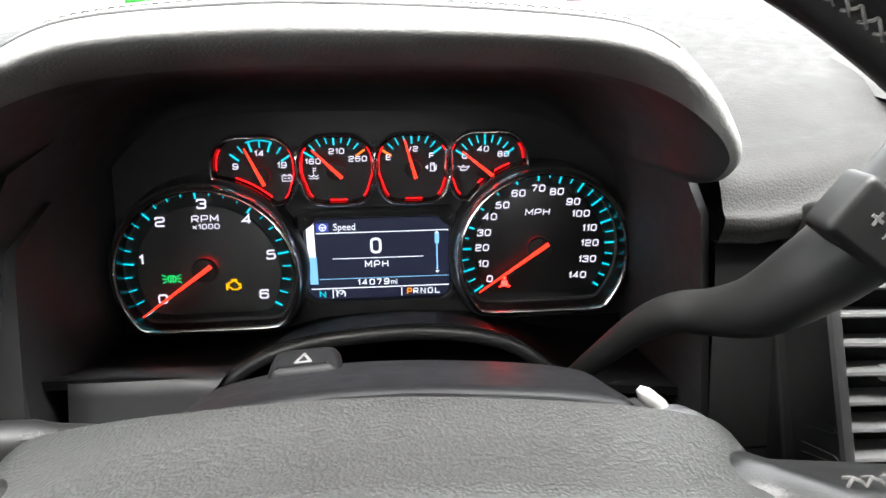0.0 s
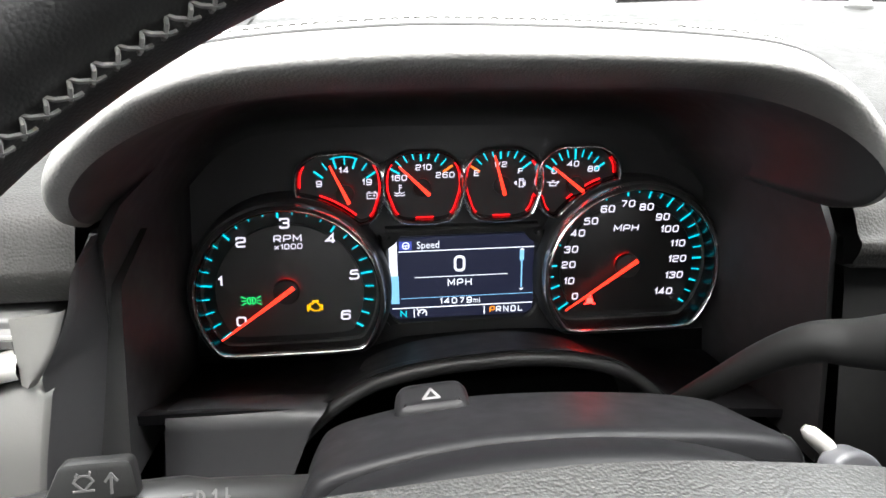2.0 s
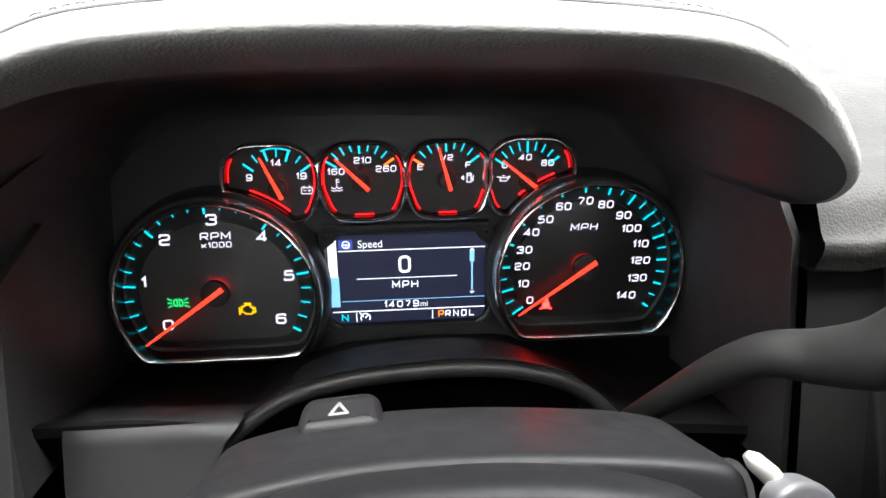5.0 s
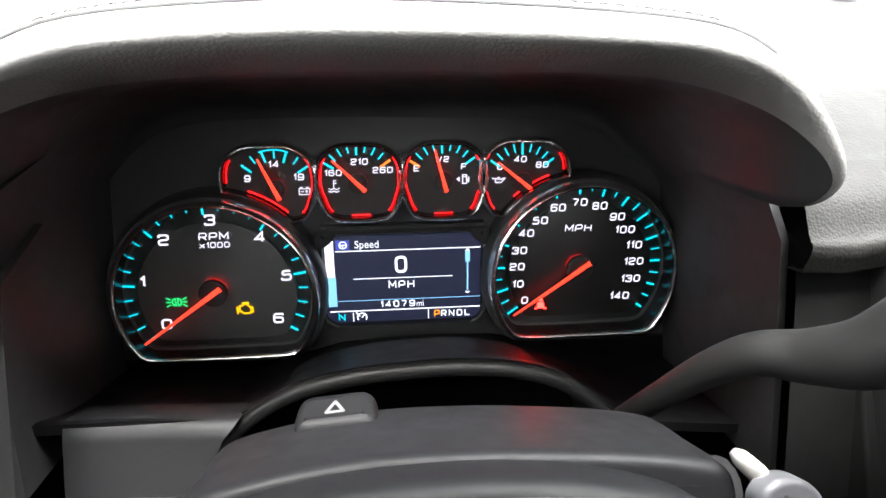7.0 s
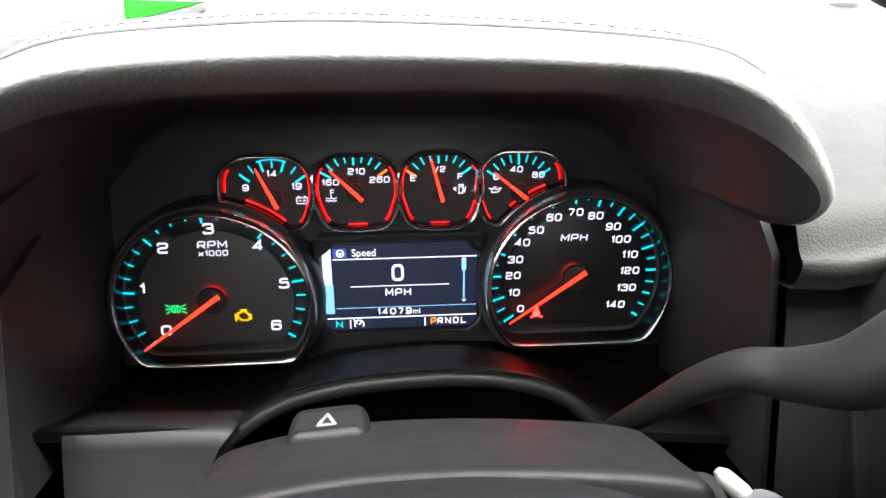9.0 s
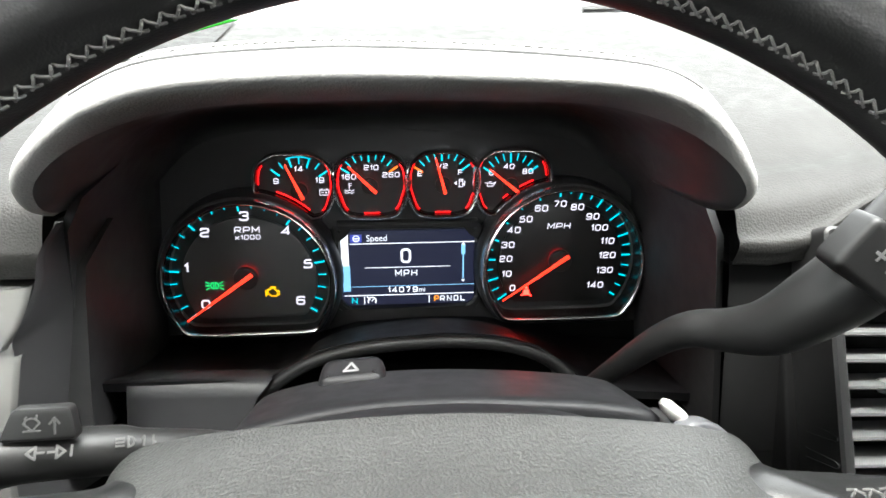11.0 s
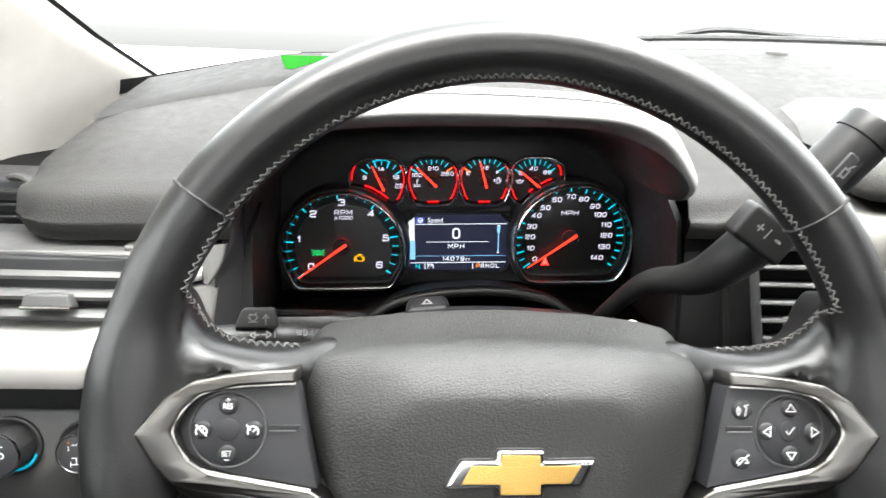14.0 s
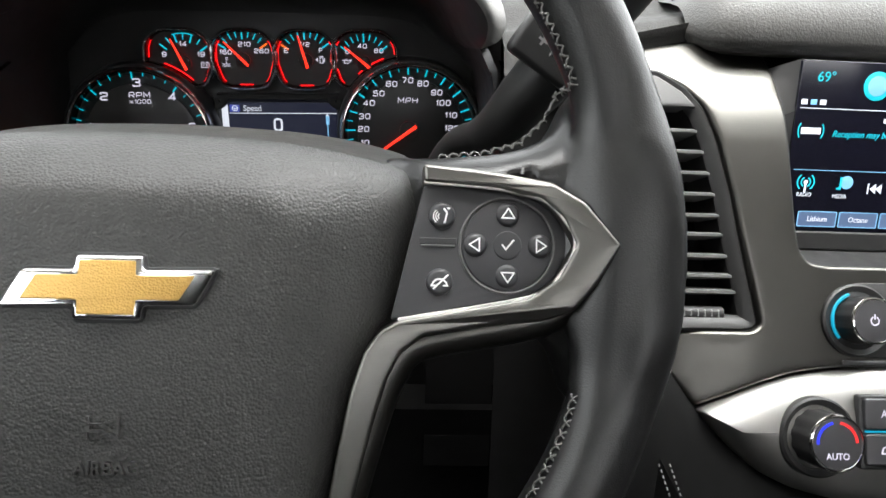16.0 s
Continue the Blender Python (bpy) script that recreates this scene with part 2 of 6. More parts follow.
def lettering(text, size, x=0.0, y=0.0, z=0.0, wide=1.0, bold=0.0, thick=0.00012, shear=0.0, turn=0.0, bm=None):
    """Letters as a mesh, centred on (x, y), facing +z."""
    cu = bpy.data.curves.new("letters", "FONT")
    cu.body, cu.size, cu.extrude, cu.shear, cu.offset = text, size, thick, shear, bold
    cu.align_x, cu.align_y, cu.resolution_u = "CENTER", "CENTER", 3
    ob = bpy.data.objects.new("letters", cu)
    me = bpy.data.meshes.new_from_object(ob)
    me.transform(Matrix.Translation((x, y, z)) @ Matrix.Rotation(radians(turn), 4, "Z") @ Matrix.Diagonal((wide, 1, 1, 1)))
    bm = bm or bmesh.new()
    bm.from_mesh(me)
    bmesh.ops.remove_doubles(bm, verts=bm.verts, dist=1e-6)
    bpy.data.objects.remove(ob)
    bpy.data.curves.remove(cu)
    bpy.data.meshes.remove(me)
    return bm


# squarish dial lettering: each sign as lines in a unit box
SIGNS = {
    "0": ["o 0,0 1,0 1,1 0,1"], "1": ["s .28,.74 .66,1 .66,0"], "2": ["r 0,.74 0,1 1,1 1,.52 0,.46 0,0 1,0"],
    "3": ["r 0,.78 0,1 1,1 1,.53 .35,.53", "r .35,.53 1,.53 1,0 0,0 0,.22"], "4": ["s .74,0 .74,1 0,.28 1,.28"],
    "5": ["r .95,1 .08,1 .03,.56 1,.62 1,0 0,0 0,.2"], "6": ["r .98,.8 .98,1 0,1 0,0 1,0 1,.58 .04,.58"], "7": ["r 0,1 1,1 .36,0"],
    "8": ["o 0,0 1,0 1,.53 0,.53", "o .05,.53 .95,.53 .95,1 .05,1"], "9": ["r .02,.2 .02,0 1,0 1,1 0,1 0,.42 .96,.42"],
    "R": ["r 0,0 0,1 1,1 1,.42 0,.42", "s .5,.42 1,0"], "P": ["r 0,0 0,1 1,1 1,.4 0,.4"], "M": ["s 0,0 0,1 .5,.3 1,1 1,0"], "H": ["s 0,0 0,1", "s 1,0 1,1", "s 0,.52 1,.52"],
    "x": ["s 0,0 1,.72", "s 0,.72 1,0"], "E": ["s 1,1 0,1 0,0 1,0", "s 0,.52 .9,.52"], "F": ["s 1,1 0,1 0,0", "s 0,.5 .9,.5"], "/": ["s .1,0 .9,1"],
    "N": ["s 0,0 0,1 1,0 1,1"], "D": ["r 0,0 0,1 1,1 1,0 0,0"], "L": ["s 0,1 0,0 1,0"],
}


def ribbon(line, width, z, thick=0.0002, bm=None, closed=False):
    """A flat bar along a 2D line with mitred joints."""
    p = [Vector(q) for q in line]
    rows, k = [], len(p)
    for i, q in enumerate(p):
        a = p[i - 1] if closed or i else q
        b = p[(i + 1) % k] if closed or i + 1 < k else q
        t1, t2 = (q - a), (b - q)
        t1 = t1.normalized() if t1.length > 1e-9 else t2.normalized()
        t2 = t2.normalized() if t2.length > 1e-9 else t1
        n = Vector((-t1.y - t2.y, t1.x + t2.x)).normalized()
        n *= width / 2 / max(0.4, n.dot(Vector((-t1.y, t1.x))))
        rows.append([(*(q + n), z), (*(q + n), z + thick), (*(q - n), z + thick), (*(q - n), z)])
    bm, v = loft(rows, ring=True, loop=closed, bm=bm)
    if not closed:
        bm.faces.new(v[0])
        bm.faces.new(v[-1])
    return bm


def dial_text(text, height, wide, x, y, z, weight=0.16, lean=0.0, gap=0.24):
    """Dial lettering centred on (x, y): height and sign width in metres, weight as a share of the height."""
    bm = bmesh.new()
    w = height * weight
    widths = [wide * (0.45 if c == "1" else 0.6 if c == "/" else 1.12 if c == "M" else 1.0) for c in text]
    at_x = x - (sum(widths) + wide * gap * (len(text) - 1)) / 2
    for c, cw in zip(text, widths):
        for line in SIGNS[c]:
            kind, *pts = line.split()
            pts = [[float(v) for v in q.split(",")] for q in pts]
            q = []
            for u, v in pts:
                u = (u - 0.28) / 0.38 if c == "1" else u
                yy = (w / 2) + v * (height - w) - height / 2
                q.append((at_x + w / 2 + u * (cw - w) + lean * yy, y + yy))
            if kind == "o":
                ribbon(rounded(q, height * 0.24, 4), w, z, bm=bm, closed=True)
            elif kind == "r":
                o = rounded(q, height * 0.24, 4)
                ribbon([q[0]] + o[5:-5] + [q[-1]], w, z, bm=bm)
            else:
                ribbon(q, w, z, bm=bm)
        at_x += cw + wide * gap
    return bm


def mm(pts):
    return [tuple(c / 1000 for c in p) for p in pts]


def mirror(pts):
    return [(-p[0], *p[1:]) for p in pts]


def face_frame(origin, up, right=(1, 0, 0)):
    """x to the right, y up the face, z towards the driver."""
    u, v = Vector(right).normalized(), Vector(up).normalized()
    w = u.cross(v)
    m = Matrix((u, v, w)).transposed().to_4x4()
    m.translation = origin
    return m

# ---- dashboard shell ----
# the cluster hood's roll from the left ear over the top to the right ear: where its face turns under, and its upper seam
HOOD_UNDER = mm([(-158, 910), (-153, 918), (-147, 928), (-138, 940), (-126, 950), (-110, 957), (-85, 961.5), (-45, 964.5), (-10, 966), (45, 967), (80, 967), (104, 963.5), (120, 956), (132, 945), (139, 933), (143, 924), (146, 917)])
HOOD_SEAM = mm([(-164, 909), (-169, 920), (-169, 931), (-164, 942), (-154, 954), (-138, 968), (-108, 981), (-50, 988), (-10, 989.5), (50, 989), (100, 985.5), (124, 976), (140, 961.5), (150, 946), (156, 934), (155, 924), (150, 917)])
HOOD_UNDER, HOOD_SEAM = ([(x * (1.045 if x < 0 else k), z + 0.0055) for x, z in o] for o, k in ((HOOD_UNDER, 0.972), (HOOD_SEAM, 1.045)))


def dash_back(x):
    """Depth and height of the windscreen edge of the dashboard."""
    return 0.622 - 0.06 * max(0.0, (0.1 - x) / 0.45) ** 2 - 0.03 * max(0.0, (x - 0.7) / 0.5) ** 2, float(np.interp(x, [-0.46, -0.35, -0.19, 0.0, 0.2, 0.4, 0.7, 1.2], [0.955, 0.974, 1.008, 1.018, 1.026, 1.034, 1.034, 0.98]))


def dash_front(x):
    """Depth and height of the lower edge of the padded nose, and height at its top."""
    y = float(np.interp(x, [-0.46, -0.3, 0.2, 0.25, 0.3], [0.30, 0.282, 0.284, 0.29, 0.305]))
    z = float(np.interp(x, [-0.46, -0.3, -0.16, 0.16, 0.2, 0.24, 0.3, 1.2], [0.886, 0.880, 0.884, 0.893, 0.892, 0.922, 0.935, 0.935]))
    t = float(np.interp(x, [-0.46, -0.3, -0.16, 0.16, 0.22, 0.3, 0.4, 1.2], [0.915, 0.924, 0.930, 0.936, 0.943, 0.957, 0.966, 0.966]))
    return y, z, t


def dash_height(x, y):
    (yf, zf, zt), (yb, zb) = dash_front(x), dash_back(x)
    s = min(1, max(0, (y - yf - 0.03) / (yb - yf - 0.03)))
    return zt + (zb - zt) * (s ** 0.85)


def build_dashboard():
    dash = thing("dashboard", "charcoal padded dashboard with stitched cluster hood", "dashboard", kind="structure")
    for xs in ([-0.345, -0.343, -0.337, -0.325, -0.31] + [-0.295 + 0.0122 * i for i in range(11)], [-0.174 + 0.0195 * i for i in range(19)], [0.165 + 0.02 * i for i in range(53)]):
        rows = []
        middle = xs[0] == -0.174
        for k, x in enumerate(xs):
            (yf, zf, zt), (yb, zb) = dash_front(x), dash_back(x)
            e = [0.045, 0.03, 0.016, 0.006, 0.001][k] if k < 5 and x < -0.3 else 0
            prof = [(yf + 0.09, zf + e * 0.2), (yf + 0.012 + e, zf + e * 0.4), (yf + 0.003 + e, zf + 0.004 + e * 0.4), (yf + e, zf + 0.013 + e * 0.2), (yf + 0.001 + e, zf + 0.4 * (zt - zf)), (yf + 0.007 + e, zf + 0.75 * (zt - zf)), (yf + 0.018 + e, zt - 0.004 - e * 0.2), (yf + 0.03 + e, zt - e * 0.3)]
            if xs[0] > 0.1:
                prof[4:] = [(yf + 0.004, zf + 0.4 * (zt - zf)), (yf + 0.013, zf + 0.72 * (zt - zf)), (yf + 0.028, zt - 0.0035), (yf + 0.045, zt)]
            steps = (0.15, 0.3, 0.45, 0.6, 0.75, 0.9, 1.0)
            if middle:
                prof, steps = [], steps[2:]
            for s in steps:
                y = yf + 0.03 + (yb - yf - 0.03) * s
                prof.append((max(y, yf + 0.03 + e), zt + (zb - zt) * s ** 0.85 - e * 0.3))
            prof += [(yb + 0.02, zb - 0.01), (yb + 0.03, zb - 0.15)]
            if not middle:
                nose = spline([(y, z, 0) for y, z in prof[:10]], 3)
                prof = [(q.x, q.y) for q in nose] + prof[10:]
            rows.append([(x, y, z) for y, z in prof])
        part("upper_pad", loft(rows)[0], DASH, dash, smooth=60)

    # demister panel by the windscreen, a shade darker, with a crease towards the pad
    rows = []
    for x in np.linspace(-0.333, -0.15, 16):
        y0 = float(np.interp(x, [-0.333, -0.30, -0.26, -0.21, -0.15], [0.428, 0.446, 0.462, 0.478, 0.490]))
        yb, zb = dash_back(x)
        ys = [y0 + (yb - 0.006 - y0) * f for f in (0, 0.02, 0.25, 0.5, 0.75, 1.0)]
        rows.append([(x, y, dash_height(x, y) + (-0.001 if k == 0 else 0.0018)) for k, y in enumerate(ys)])
    part("demister_panel", loft(rows)[0], DEMIST, dash, "darker panel along the windscreen", 60)

    # cluster hood, its vinyl paler than the pad's to stand in for windscreen light
    under = [Vector((p.x, p.y)) for p in spline([(x, z, 0) for x, z in HOOD_UNDER], 5)]
    upper = [Vector((p.x, p.y)) for p in spline([(x, z, 0) for x, z in HOOD_SEAM], 5)]
    n = len(under)
    sec = [(p.x, p.y) for p in spline([(-0.10, 0.322, 0), (-0.04, 0.304, 0), (0.04, 0.289, 0), (0.2, 0.2705, 0), (0.36, 0.2600, 0), (0.52, 0.2555, 0), (0.66, 0.2565, 0), (0.82, 0.2635, 0), (1.0, 0.277, 0)], 6)]
    sec_f, sec_y = [q[0] for q in sec], [q[1] for q in sec]
    rows, under_rows = [], []
    for i, (p, q) in enumerate(zip(under, upper)):
        end = min(i, n - 1 - i)
        back = 0.026 * max(0, 1 - end / 16) ** 2
        flat = 1 - max(0, 1 - end / 4) ** 2 * 0.6
        # the vinyl ends at a line climbing towards the ears; below, their shade is coloured black
        turn = min(1.0, max(0.0, (30 - end) / 22))
        split = 0.0 + (0.5 if p.x > 0 else 0.36) * turn * turn * (3 - 2 * turn)

        def face(f, sink=0.0):
            r = p.lerp(q, 0.5 + (f - 0.5) * flat)
            return (r.x, float(np.interp(f, sec_f, sec_y)) + back + 0.012 * (1 - flat) + sink, r.y)

        under_rows.append([face(-0.10 + (split + 0.11) * k / 7, 0.0007) for k in range(8)])
        row = [face(split + (1 - split) * k / 11) for k in range(12)]
        for f, y in ((0.04, 0.288), (0.18, 0.315), (0.45, 0.38), (0.75, 0.455), (1.0, 0.53)):
            x = q.x * (1 + 0.04 * f)
            zt = dash_height(x, y) - 0.004
            top = q.y + 0.003 + 0.016 * (y - 0.26) / 0.27
            s = f * f * (3 - 2 * f)
            row.append((x, y + back * (1 - f), top * (1 - s) + zt * s if top > zt else top))
        rows.append(row)
    bm, v = loft(rows)
    part("cluster_hood", bm, BROW, dash, "grained charcoal hood over the instrument cluster, lightened for windscreen light", 60)
    bm, v = loft(under_rows)
    bm.faces.new(v[0])
    bm.faces.new(v[-1])
    part("hood_shaded_underside", bm, RECESS, dash, "smooth black plastic under the hood, with the ears' shade coloured in", 60)
    # seam and stitches along the hood
    lo, hi = 24, n - 25
    seam = [(v2[11][0], v2[11][1] + 0.0005, v2[11][2] + 0.0002) for v2 in rows[lo:hi]]
    part("hood_seam", tube(seam, 0.0009, 6), DARKTHREAD, dash)
    bm = bmesh.new()
    path = [Vector(r[11]).lerp(Vector(r[12]), 0.6) for r in rows[lo + 4:hi - 4]]
    for a, b in zip(path, path[1:]):
        k = max(1, round((b - a).length / 0.005))
        for j in range(k):
            p, q = a.lerp(b, (j + 0.15) / k), a.lerp(b, (j + 0.75) / k)
            up = Vector((0, 0, 0.0006))
            tube([p + up * 0.4, p.lerp(q, 0.5) + up, q + up * 0.4], 0.00035, 5, bm=bm)
    part("hood_stitching", bm, THREAD, dash)

    # walls of the cluster recess
    lip = [Vector(r[0]) for r in under_rows[10:-10]]
    front = [Vector(q) for q in ((-0.172, 0.298, 0.78), (-0.171, 0.297, 0.84), (-0.167, 0.296, 0.905), (-0.158, 0.296, 0.922))] + lip + [Vector(q) for q in ((0.150, 0.296, 0.922), (0.159, 0.296, 0.905), (0.169, 0.296, 0.84), (0.178, 0.297, 0.78))]
    rows = [[q + Vector((0.006 if q.x > 0 else -0.006, 0.004, 0.002 if q.z > 0.93 else 0)) for q in front]]
    for k in range(9):
        a = k / 8 * math.pi / 2
        row = []
        for q in front:
            z = q.z - (max(0.0, q.z - 0.905) * 0.42) * (1 - math.cos(a))
            row.append((q.x * (1 - 0.02 * (1 - math.cos(a))), q.y + (0.4135 - q.y) * math.sin(a), z))
        rows.append(row)
    part("recess_wall", loft(rows)[0], RECESS, dash, "matte black recess wall", 60)
    # rounded shelf under the gauges, over the steering column
    arch = spline([(-0.172, 0.316, 0.8105), (-0.13, 0.317, 0.811), (-0.092, 0.320, 0.8095), (-0.076, 0.325, 0.8115), (-0.0555, 0.325, 0.8245), (-0.029, 0.325, 0.832), (0, 0.325, 0.8355), (0.025, 0.325, 0.837), (0.0525, 0.325, 0.835), (0.077, 0.325, 0.828), (0.097, 0.325, 0.813), (0.12, 0.325, 0.80), (0.178, 0.325, 0.795)], 6)
    back = [Vector((q.x, 0.413, float(np.interp(q.x, [-0.172, -0.085, -0.071, -0.036, 0.016, 0.058, 0.088, 0.126, 0.178], [0.786, 0.787, 0.793, 0.804, 0.808, 0.808, 0.802, 0.792, 0.788])))) for q in arch]
    rows = []
    for f, rise in ((0, 0), (0.2, 0.08), (0.4, 0.2), (0.6, 0.42), (0.75, 0.62), (0.88, 0.85), (0.95, 0.97), (1.0, 1.0)):
        rows.append([Vector((a.x, b.y + (a.y - b.y) * f, b.z + (a.z - b.z) * rise)) for a, b in zip(arch, back)])
    rows.append([a + Vector((0, 0.001, -0.006)) for a in arch])
    part("cluster_shelf", loft(rows)[0], SHROUD, dash, "smooth black shelf under the gauges", 60)
    lip = spline([(-0.108, 0.322, 0.735), (-0.106, 0.323, 0.760), (-0.103, 0.324, 0.772), (-0.092, 0.324, 0.791), (-0.076, 0.324, 0.8065), (-0.0555, 0.324, 0.8195), (-0.029, 0.324, 0.827), (-0.002, 0.324, 0.8305), (0.025, 0.324, 0.832), (0.0525, 0.324, 0.830), (0.077, 0.324, 0.823), (0.097, 0.324, 0.808), (0.112, 0.324, 0.785), (0.118, 0.322, 0.74)], 6)
    part("column_arch_trim", tube(lip, 0.0040, 10), LEVER, dash, "raised rim round the column opening")
    inner = [Vector((0.005 + (q.x - 0.005) * 0.955, q.y + 0.018, q.z - 0.004)) for q in lip]
    rows = [[q + Vector((0, 0.002, -0.002)) for q in lip], inner, [q + Vector((0, 0.05, -0.012)) for q in inner]]
    part("column_tunnel", loft(rows)[0], BLACK, dash, "dark inside of the column opening", 60)
    # knee panels either side of the column
    prof = ((0.345, 0.803), (0.322, 0.8105), (0.3165, 0.8085), (0.3145, 0.801), (0.306, 0.745), (0.315, 0.740))
    rows = [[(x - (0.003 * (0.81 - z) / 0.1), y, z) for y, z in prof] for x in (-0.1585, -0.1575, -0.145, -0.125, -0.112)]
    rows += [[((-0.078, -0.079, -0.081, -0.087, -0.109, -0.110)[j], y, z) for j, (y, z) in enumerate(prof)]]
    part("knee_panel", loft(rows)[0], MATTE, dash, "dark grey knee panel beside the column", 60)
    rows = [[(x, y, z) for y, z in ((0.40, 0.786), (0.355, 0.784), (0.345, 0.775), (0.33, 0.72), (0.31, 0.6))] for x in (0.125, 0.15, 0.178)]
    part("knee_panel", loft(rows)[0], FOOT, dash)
    # side between recess and centre stack, its shade put into a near-black colour
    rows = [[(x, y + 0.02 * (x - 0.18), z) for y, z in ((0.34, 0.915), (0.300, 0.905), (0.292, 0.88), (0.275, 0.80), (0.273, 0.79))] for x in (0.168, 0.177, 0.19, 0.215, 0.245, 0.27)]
    part("side_panel", loft(rows)[0], FOOT, dash, "black plastic panel between cluster and centre stack, darkened for shade", 60)
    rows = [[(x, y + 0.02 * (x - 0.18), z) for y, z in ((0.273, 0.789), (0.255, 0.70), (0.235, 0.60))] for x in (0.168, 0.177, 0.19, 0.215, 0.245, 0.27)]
    part("lower_side_panel", loft(rows)[0], FOOT, dash, "footwell panel, near black for shade", 60)
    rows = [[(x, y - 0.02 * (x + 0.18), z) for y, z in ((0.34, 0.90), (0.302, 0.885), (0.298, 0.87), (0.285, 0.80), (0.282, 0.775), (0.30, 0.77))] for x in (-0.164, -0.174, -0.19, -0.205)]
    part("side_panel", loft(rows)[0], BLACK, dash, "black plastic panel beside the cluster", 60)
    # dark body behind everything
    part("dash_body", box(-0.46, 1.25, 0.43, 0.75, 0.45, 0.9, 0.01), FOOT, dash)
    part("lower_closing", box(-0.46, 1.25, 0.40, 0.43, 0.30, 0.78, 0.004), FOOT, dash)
    return dash


dashboard = build_dashboard()


# ---- cabin shell and outside ----
def tinted_glass(name, tint):
    m = bpy.data.materials.new(name)
    m.use_nodes = True
    n, l = m.node_tree.nodes, m.node_tree.links
    n.remove(n["Principled BSDF"])
    tr, gl, mx = n.new("ShaderNodeBsdfTransparent"), n.new("ShaderNodeBsdfGlossy"), n.new("ShaderNodeMixShader")
    tr.inputs["Color"].default_value = (*tint, 1)
    gl.inputs["Roughness"].default_value = 0.02
    mx.inputs["Fac"].default_value = 0.015
    l.new(tr.outputs["BSDF"], mx.inputs[1])
    l.new(gl.outputs["BSDF"], mx.inputs[2])
    l.new(mx.outputs["Shader"], n["Material Output"].inputs["Surface"])
    return m


# unseen right pane, darkened only to hold back light from that side
DIMMED = tinted_glass("right_pane_dimmer", (0.15, 0.155, 0.155))
CLEAR = tinted_glass("side_clear", (0.88, 0.90, 0.89))


def build_cabin():
    cab = thing("cabin_shell", "vehicle cabin with grey headliner and dark doors", "cabin", kind="structure")
    # headliner
    rows = [[(x, y, 1.46 + 0.03 * math.cos((x - 0.4) * 1.5) - 0.12 * max(0, (y + 0.25) / 0.3) ** 2 * 0.3) for x in np.linspace(-0.55, 1.36, 9)] for y in (-0.02, -0.1, -0.3, -0.8, -1.6)]
    part("headliner", loft(rows)[0], CLOTH, cab)
    # doors: a panel up to the window sill and a rail at the roof, on both sides
    for s, x in ((-1, -0.5), (1, 1.32)):
        rows = [[(x - s * 0.03, y, z) if z < 0.9 else (x, y, z) for z in (0.2, 0.6, 0.86, 0.92, 0.95)] for y in (0.75, 0.5, 0.2, -0.4, -1.6)]
        part("door_panel", loft(rows)[0], BLACK, cab)
        y1 = -0.6 if s < 0 else -0.2
        # unseen solid wall behind each window, added to keep light out
        part("side_light_blocker", box(x - 0.03, x + 0.03, -1.6, y1, 0.93, 1.5, 0.01), BLACK, cab)
        pane = part("side_glass", loft([[(x, y, z) for z in (0.95, 1.2, 1.45)] for y in (0.6, 0.1, y1)])[0], CLEAR if s < 0 else DIMMED, cab, "side window glass")
        pane.visible_shadow = False
        part("roof_rail", tube([(x, 0.15, 1.37), (x, -0.2, 1.45), (x, -1.6, 1.46)], 0.05, 8), CLOTH, cab)
    part("floor_carpet", box(-0.6, 1.4, -1.7, 1.0, 0.15, 0.2, 0.01), CARPET, cab)
    # unseen wall added at the rear; its height sets the light let in
    rows = [[(x, -1.6, z) for x in np.linspace(-0.55, 1.36, 5)] for z in (0.2, 0.8, 1.315)]
    part("rear_light_blocker", loft(rows)[0], BLACK, cab)
    for x0, x1 in ((-0.25, 0.27), (0.55, 1.07)):
        part("seat_back", pillow(rounded([(x0, 0.3), (x1, 0.3), (x1 - 0.05, 1.05), (x0 + 0.05, 1.05)], 0.12), 0, 0.12, 0.04), LEATHER, cab).matrix_world = face_frame((0, -0.85, 0), (0, -0.25, 1))
    return cab


cabin = build_cabin()


def build_pillar():
    # inner trim of the windscreen pillar, running up and back from the corner of the dashboard
    edge = [(0.66, -0.345, 0.955), (0.6, -0.351, 0.974), (0.5, -0.368, 1.018), (0.4, -0.386, 1.072), (0.25, -0.41, 1.165), (0.1, -0.428, 1.27), (-0.06, -0.44, 1.4)]
    rows = []
    for y, x, z in edge:
        rows.append([(x + 0.004, y + 0.012, z + 0.002), (x, y, z), (x - 0.012, y - 0.012, z - 0.006), (x - 0.035, y - 0.035, z - 0.022), (x - 0.07, y - 0.06, z - 0.05), (x - 0.10, y - 0.075, z - 0.09), (x - 0.12, y - 0.08, z - 0.16)])
    pil = thing("pillar_trim", "light grey moulded windscreen pillar trim", "pillar trim", kind="structure")
    part("trim_panel", loft(rows)[0], PILLAR, pil, smooth=60)
    rows = [[(x + 0.009, y + 0.015, z + 0.003), (x + 0.0, y + 0.013, z), (x - 0.01, y + 0.02, z - 0.01)] for y, x, z in edge]
    part("black_border", loft(rows)[0], RUBBER, pil)
    return pil


build_pillar()


